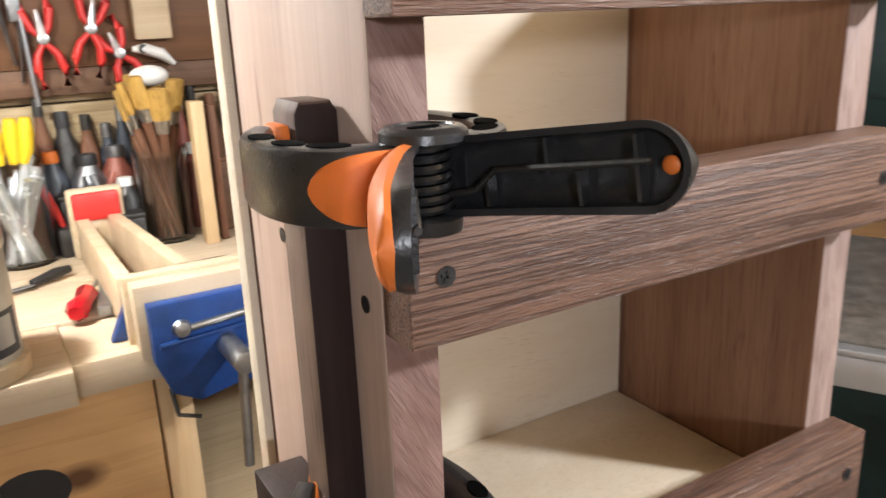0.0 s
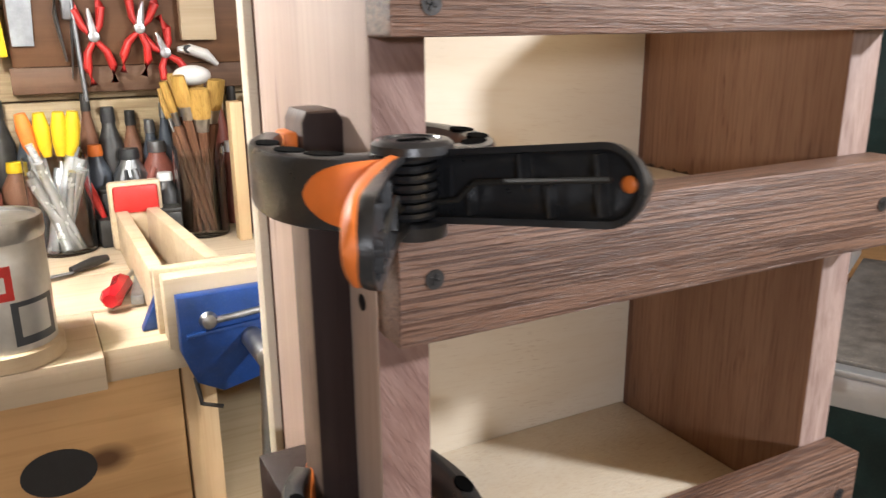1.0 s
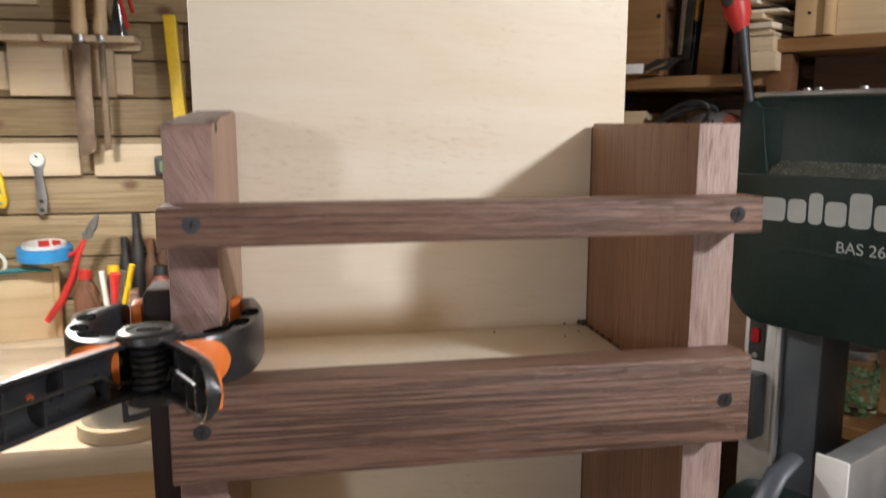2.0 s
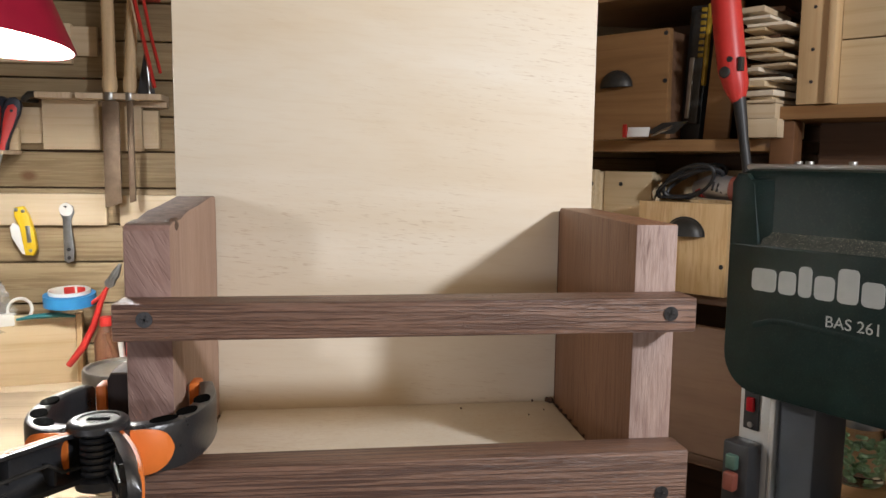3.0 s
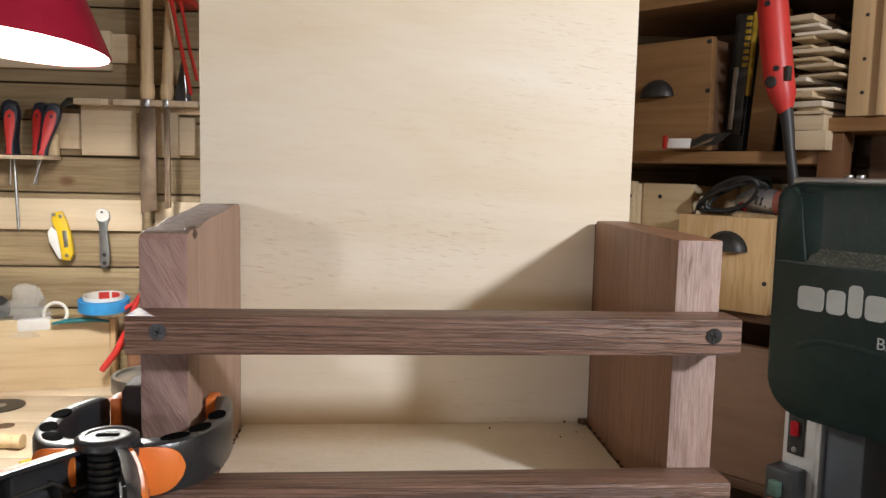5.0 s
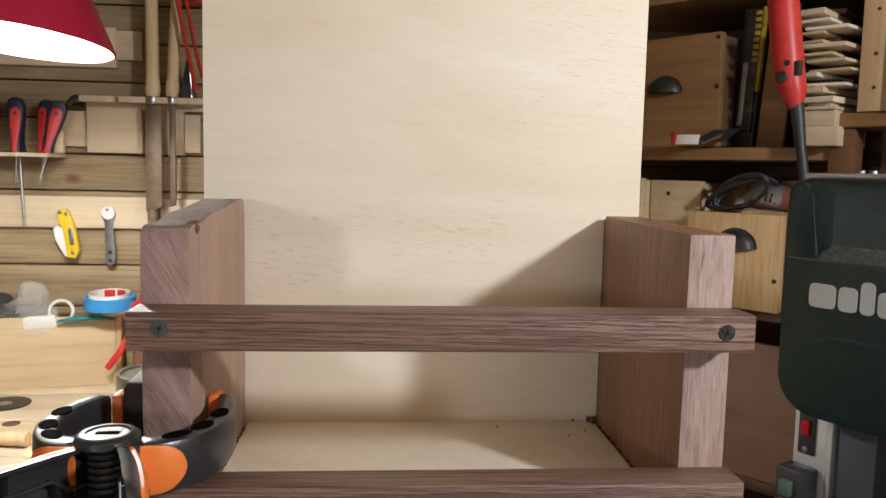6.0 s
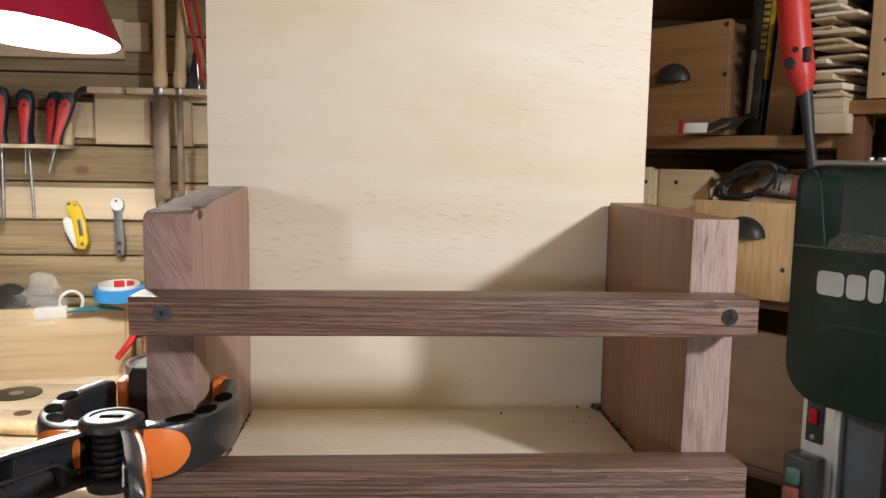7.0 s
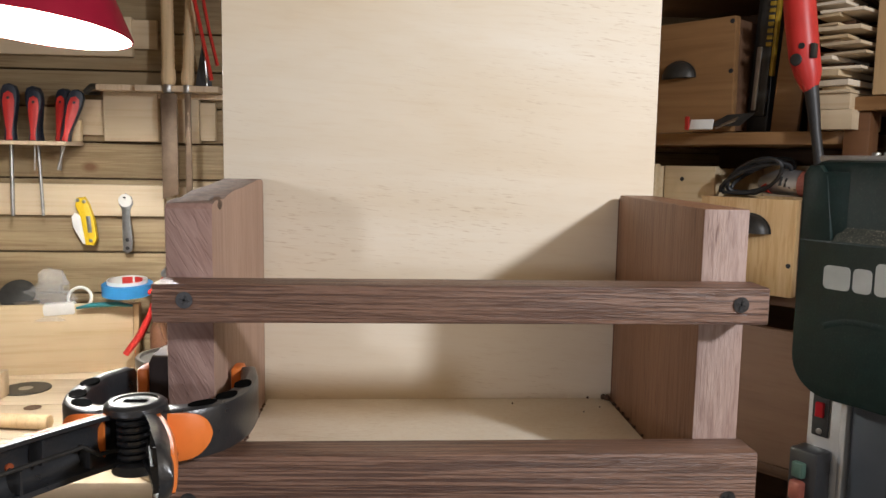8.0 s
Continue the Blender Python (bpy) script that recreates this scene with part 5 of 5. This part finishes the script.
part("blade", prism(B(), [(-0.06, -0.02), (0.02, -0.012), (0.03, 0.010), (-0.055, 0.022)], 0.004, 0.006, "z", 0.0, pose(0, 0, 0, -12, 0, 0)), GREYMETAL, sc)
part("handle", sweep(B(), [(0.02, 0, 0.008), (0.06, 0.006, 0.012), (0.085, 0.012, 0.012)], [0.006, 0.009, 0.006], 10), BLACK, sc)

# glass jars
def glass_jar(m, r, h, label):
    j = thing("glass_jar", m, label, "jar", "jars on the bench")
    bm = B()
    lathe(bm, [(r * 0.94, 0.0), (r, 0.004), (r, h), (r * 0.96, h), (r * 0.955, 0.006), (r * 0.90, 0.004)], seg=28)
    part("glass", bm, GLASS, j)
    return j


j1 = glass_jar(pose(-0.092, 1.19, 0.9155), 0.052, 0.165, "glass jar of steel bits and yellow drivers on the bench")
random.seed(8)
for k in range(20):
    a = random.uniform(0, 6.28)
    r0, r1 = 0.034 * random.random(), 0.041
    p0 = (r0 * math.cos(a + 2.5), r0 * math.sin(a + 2.5), 0.008)
    p1 = (r1 * math.cos(a), r1 * math.sin(a), random.uniform(0.13, 0.20))
    part("steel_bit", cyl(B(), p0, p1, random.uniform(0.005, 0.0105), None, 10), CHROME, j1)
for k, (dx, c) in enumerate(((-0.034, ORANGE), (-0.012, YELLOW), (0.012, YELLOW), (0.030, YELLOW))):
    part("driver_handle", sweep(B(), [(dx * 0.8, 0.01, 0.165), (dx, 0.01, 0.185), (dx * 1.15, 0.008, 0.215), (dx * 1.25, 0.006, 0.240)], [0.007, 0.012, 0.0135, 0.009], 10), c, j1)
j2 = glass_jar(pose(0.146, 1.19, 0.9155), 0.046, 0.165, "glass jar of paint brushes on the bench")
random.seed(9)
for k in range(9):
    a = 6.28 * k / 9
    b0 = Vector((0.02 * math.cos(a + 2), 0.02 * math.sin(a + 2), 0.01))
    b1 = Vector((0.034 * math.cos(a), 0.034 * math.sin(a), 0.205 + random.uniform(-0.012, 0.015)))
    d = (b1 - b0).normalized()
    br = part("brush_handle", sweep(B(), [b0, b0.lerp(b1, 0.5), b1], [0.004, 0.007, 0.009], 8), BROWNWOOD, j2)
    part("ferrule", sweep(B(), [b1, b1 + d * 0.025], [0.011, 0.014], 10, 0.5), STEEL, br)
    part("bristles", sweep(B(), [b1 + d * 0.025, b1 + d * 0.05, b1 + d * 0.08], [0.016, 0.019, 0.015], 12, 0.5), BRISTLE, br)
part("foil", ball(B(), (0.004, 0.01, 0.292), 0.026, 1.3, 0.8, 0.7), WHITE, j2)
j3 = glass_jar(pose(-0.245, 0.96, 0.9155), 0.04, 0.12, "glass jar of pencils and small tools on the bench")
for k, (c, dx, top) in enumerate(((YELLOW, 0.04, 0.20), (RED, 0.012, 0.185), (WHITE, -0.01, 0.19), (BROWNWOOD, -0.03, 0.17), (GREYMETAL, 0.025, 0.19))):
    part("tool_stem", sweep(B(), [(-dx * 0.5, 0.01, 0.006), (dx * 0.5, 0.0, 0.12), (dx, -0.004, top)], [0.004, 0.005, 0.010 if c is RED else 0.005], 10), c, j3)

# clutter along the back of the bench
def bottle(m, r, h, mat, capmat, label):
    t = thing("bottle", m, label, "bottle", "bottles on the bench")
    part("body", lathe(B(), [(r * 0.9, 0), (r, 0.004), (r, h * 0.7), (r * 0.55, h * 0.84), (r * 0.5, h * 0.88)], seg=20), mat, t)
    part("cap", lathe(B(), [(r * 0.55, h * 0.88), (r * 0.58, h * 0.9), (r * 0.5, h)], seg=16), capmat, t)


bottle(pose(0.085, 1.27, 0.9155), 0.030, 0.17, REDBTN, GREYMETAL, "dull red plastic bottle at the back of the bench")
bottle(pose(0.035, 1.265, 0.9155), 0.032, 0.16, GREYMETAL, BLACK, "grey metal can at the back of the bench")
bottle(pose(0.225, 1.26, 0.9155), 0.03, 0.16, REDBTN, WHITE, "faded red bottle at the back of the bench")
bottle(pose(-0.022, 1.275, 0.9155), 0.024, 0.17, GREY, ORANGE, "dark bottle with an orange cap")
bottle(pose(-0.155, 1.27, 0.9155), 0.026, 0.15, BROWNWOOD, YELLOW, "dark brown bottle with a yellow cap")
bottle(pose(0.085, 1.205, 0.9155), 0.026, 0.12, IRON, WHITE, "small dark tin with a pale lid")
bottle(pose(-0.205, 1.22, 0.9155), 0.025, 0.15, REDBTN, BLACK, "dull red bottle with a black cap")
bottle(pose(-0.30, 1.24, 0.9155), 0.022, 0.15, BLACK, YELLOW, "black bottle with a yellow cap")
bottle(pose(-0.345, 1.20, 0.9155), 0.024, 0.15, BROWNWOOD, RED, "dark bottle with a bright red cap")
random.seed(31)
x = -0.30
while x < 0.30:
    r = random.uniform(0.014, 0.024)
    tone, top, word = random.choice(((IRON, BLACK, "black"), (BROWNWOOD, IRON, "dark brown"), (GREY, GREYMETAL, "dark grey"), (NAVY, BLACK, "dark blue"), (REDBTN, IRON, "dull red"), (SHADY, BROWNWOOD, "brown wooden")))
    bottle(pose(x + r, 1.297 - random.uniform(0.0, 0.01), 0.9155), r * 0.95, random.uniform(0.19, 0.275), tone, top, word + " container among the clutter by the wall")
    x += 2 * r - 0.004
for x, y, w, h_, tone, word in ((0.00, 1.225, 0.05, 0.09, IRON, "dark steel"), (0.245, 1.20, 0.06, 0.13, SHADY, "dark brown"), (-0.27, 1.19, 0.05, 0.10, BROWNBOX, "brown"), (0.075, 1.15, 0.045, 0.06, IRON, "black")):
    bxs = thing("small_box", pose(x, y, 0.9155, 0, 0, random.uniform(-12, 12)), word + " box of oddments on the cluttered bench", "box", "boxes on the bench")
    part("body", box(B(), -w / 2, -0.02, 0.0, w / 2, 0.02, h_, 0.003), tone, bxs)
    part("lid", box(B(), -w / 2 - 0.001, -0.021, h_, w / 2 + 0.001, 0.021, h_ + 0.008, 0.002), tone, bxs)
bx = thing("tool_tray", pose(0.03, 1.205, 0.9155, 0, 0, 6), "dark metal tray of mixed pliers and tools", "tray")
part("tray", box(B(), -0.07, -0.03, 0.0, 0.03, 0.03, 0.05, 0.004), IRON, bx)
for k, (dx, c, lean) in enumerate(((-0.055, RED, -0.012), (-0.035, GREYMETAL, 0.01), (-0.012, BLACK, 0.0), (0.008, REDBTN, 0.014), (0.022, GREYMETAL, -0.008))):
    part("tool_grip", sweep(B(), [(dx, 0.0, 0.045), (dx + lean, 0, 0.085), (dx + lean * 2.2, 0.004, 0.13)], [0.005, 0.008, 0.006], 10), c, bx)
for x, y, h, w, m in ((0.19, 1.10, 0.25, 0.022, PINE_PALEUP), (0.222, 1.115, 0.24, 0.012, BROWNWOOD)):
    solo("upright_slat", box(B(), 0, 0, 0, w, 0.03, h, 0.001), m, "wooden slat standing on the bench", "slat", pose(x, y, 0.9155), "slats on the bench")

# brown tool board with pliers
solo("tool_board", box(B(), -0.135, -0.01, 0.0, 0.45, 0.01, 0.27, 0.002), ORANGE_BROWN, "orange-brown tool board on the wall", "board", pose(0.0, 1.292, 1.226))
solo("board_foot", box(B(), -0.14, -0.012, 0.0, 0.45, 0.012, 0.046, 0.002), SHADY, "dark strip under the tool board", "strip", pose(0.0, 1.294, 1.1795))
solo("pale_block", box(B(), -0.032, -0.012, 0.0, 0.032, 0.008, 0.14, 0.003), PINE_PALE, "pale wooden block on the tool board", "block", pose(0.182, 1.274, 1.268))


def hanging_pliers(x, z, lean, size=1.0):
    p = thing("hanging_pliers", pose(x, 1.262, z, 0, lean, 0), "red-handled pliers hanging on the tool board", "pliers", "pliers on the board")
    for s in (-1, 1):
        part("handle", sweep(B(), [(s * 0.002, 0, 0.075 * size), (s * 0.016, 0, 0.055 * size), (s * 0.021, 0, 0.03 * size), (s * 0.018, 0, 0.0)], [0.006, 0.0085, 0.0095, 0.008], 12, 0.8), RED, p)
        part("handle_end", sweep(B(), [(s * 0.002, 0.004, 0.080 * size), (-s * 0.014, 0.006, 0.10 * size), (-s * 0.022, 0.008, 0.13 * size), (-s * 0.018, 0.008, 0.16 * size)], [0.006, 0.008, 0.0095, 0.008], 12, 0.8), RED, p)
    part("joint", cyl(B(), (0, -0.008, 0.082 * size), (0, 0.012, 0.082 * size), 0.010, None, 16, 0.002), STEEL, p)
    part("jaw", sweep(B(), [(0, 0, 0.085 * size), (0, 0, 0.105 * size), (0, 0, 0.13 * size)], [0.009, 0.007, 0.003], 8), STEEL, p)


hanging_pliers(0.008, 1.195, -6)
hanging_pliers(0.060, 1.210, 12)
hanging_pliers(0.140, 1.185, -20, 0.8)
grip = thing("white_glue_gun", pose(0.168, 1.262, 1.238, 0, 12, 0), "white plastic tool hanging on the board", "tool")
part("body", sweep(B(), [(-0.03, 0, 0.008), (-0.01, 0, 0.012), (0.02, 0, 0.008), (0.045, 0, -0.006)], [0.008, 0.017, 0.018, 0.007], 14, 0.6), WHITE, grip)
part("knob", cyl(B(), (-0.014, -0.014, 0.012), (-0.014, -0.008, 0.012), 0.008, None, 14, 0.001), BLACK, grip)
dv = thing("long_driver", pose(-0.025, 1.266, 1.165), "long steel driver hanging on the board", "driver")
part("shaft", cyl(B(), (0, 0, 0.0), (-0.006, 0, 0.20), 0.0045, None, 10), GREYMETAL, dv)
part("head", box(B(), -0.022, -0.006, 0.14, -0.006, 0.006, 0.21, 0.004), GREYMETAL, dv)
cal = thing("steel_caliper", pose(-0.058, 1.268, 1.235), "grey steel caliper hanging on the board", "caliper")
part("leg", sweep(B(), [(0.006, 0, 0.13), (0.0, 0, 0.08), (0.010, 0, 0.0)], [0.006, 0.010, 0.005], 8, 0.4), GREYMETAL, cal)
part("leg", sweep(B(), [(0.022, 0.004, 0.13), (0.026, 0.004, 0.07), (0.016, 0.004, -0.03)], [0.006, 0.007, 0.003], 8, 0.4), GREYMETAL, cal)
lv = thing("yellow_level", pose(-0.150, 1.262, 1.245, 0, -3, 0), "yellow spirit level hanging on the wall", "level")
part("bar", box(B(), -0.012, -0.012, 0.0, 0.012, 0.012, 0.32, 0.002), YELLOW, lv)
hs = thing("hand_saw", pose(-0.118, 1.275, 1.262), "grey hand saw blade hanging on the wall", "saw")
part("blade", prism(B(), [(-0.012, 0.0), (0.022, 0.0), (0.040, 0.30), (-0.012, 0.30)], -0.001, 0.001, "y"), GREYMETAL, hs)
sm = thing("angle_gauge", pose(-0.190, 1.275, 1.245), "dark square gauge with a pale green face", "gauge")
part("body", box(B(), -0.022, -0.016, 0.0, 0.022, 0.012, 0.040, 0.004), BLACK, sm)
part("face", box(B(), -0.012, -0.0175, 0.008, 0.014, -0.0155, 0.030, 0.002), GREENERY, sm)

# ---- bench along the back wall ----
bench = thing("workbench", pose(-0.4, 1.0, 0), "worn pine workbench with thick boards and drawers", "workbench")


def bench_part(name, bm, mat, label="", parent=None):
    bmesh.ops.translate(bm, vec=(0.4, -1.0, 0), verts=bm.verts)
    return part(name, bm, mat, parent or bench, label)


for k, y in enumerate((0.66, 0.84, 1.02, 1.19)):
    bench_part("bench_board", box(B(), -1.5, y + 0.001, 0.872, -0.083 if k == 0 else 0.58, (0.84, 1.02, 1.19, 1.325)[k] - 0.001, 0.915, 0.002), BENCH)
bench_part("bench_board", box(B(), -0.082, 0.690, 0.868, 0.58, 0.839, 0.911, 0.002), BENCH)
front = bench_part("drawer_front", box(B(), -1.0, 0.700, 0.56, 0.005, 0.722, 0.868, 0.002), BENCH_FRONT, "varnished pine drawer front with a round finger hole")
bm = B()
cyl(bm, (-0.150, 0.6985, 0.757), (-0.150, 0.712, 0.757), 0.044, None, 28)
for v in bm.verts:
    v.co.z = 0.757 + (v.co.z - 0.757) * 0.72
bench_part("finger_hole", bm, BLACK, "", front)
bench_part("leg", box(B(), 0.008, 0.700, 0, 0.05, 0.76, 0.868, 0.002), PINE_UP)
bench_part("leg", box(B(), 0.52, 0.700, 0, 0.58, 0.76, 0.868, 0.002), PINE_UP)
bench_part("lower_shelf", box(B(), 0.05, 0.72, 0.60, 0.52, 1.30, 0.62, 0.002), PINE)
bench_part("back_board", box(B(), 0.05, 1.28, 0.62, 0.52, 1.30, 0.868), PINE_PALE)
bench_part("side_panel", box(B(), -1.0, 0.722, 0.0, -0.98, 1.3, 0.868), PINE_UP)

# ---- planks of the back wall ----
plank_z = [0.90, 0.985, 1.075, 1.165, 1.247, 1.325, 1.403, 1.478, 1.555, 1.635, 1.715, 1.80, 1.89]
for a, b in zip(plank_z, plank_z[1:]):
    ob = new("plank", mesh_of("plank", box(B(), -1.7, -0.012, a + 0.0015, 1.3, 0.012, b - 0.0015, 0.003), PINE_OLD))
    ob.location, ob.parent = (0, 1.319, 0), wall_back


def batten(x0, x1, z0, z1, proud=0.016, mat=PINE_PALE):
    return solo("wall_batten", box(B(), x0, 1.306 - proud, z0, x1, 1.3065, z1, 0.0015), mat, "pale pine batten screwed to the plank wall", "batten", group="battens on the wall")


batten(-1.2, -0.362, 1.246, 1.313)
batten(-0.335, -0.20, 1.244, 1.310)
batten(-0.478, -0.366, 1.406, 1.508, 0.03)
batten(-0.535, -0.479, 1.418, 1.492)
batten(-0.350, -0.342, 1.408, 1.506, 0.02)
batten(-0.330, -0.283, 1.404, 1.506, 0.024)
batten(-0.282, -0.25, 1.41, 1.490)
batten(-0.80, -0.42, 1.583, 1.665)
batten(-0.55, -0.37, 1.60, 1.66, 0.012)
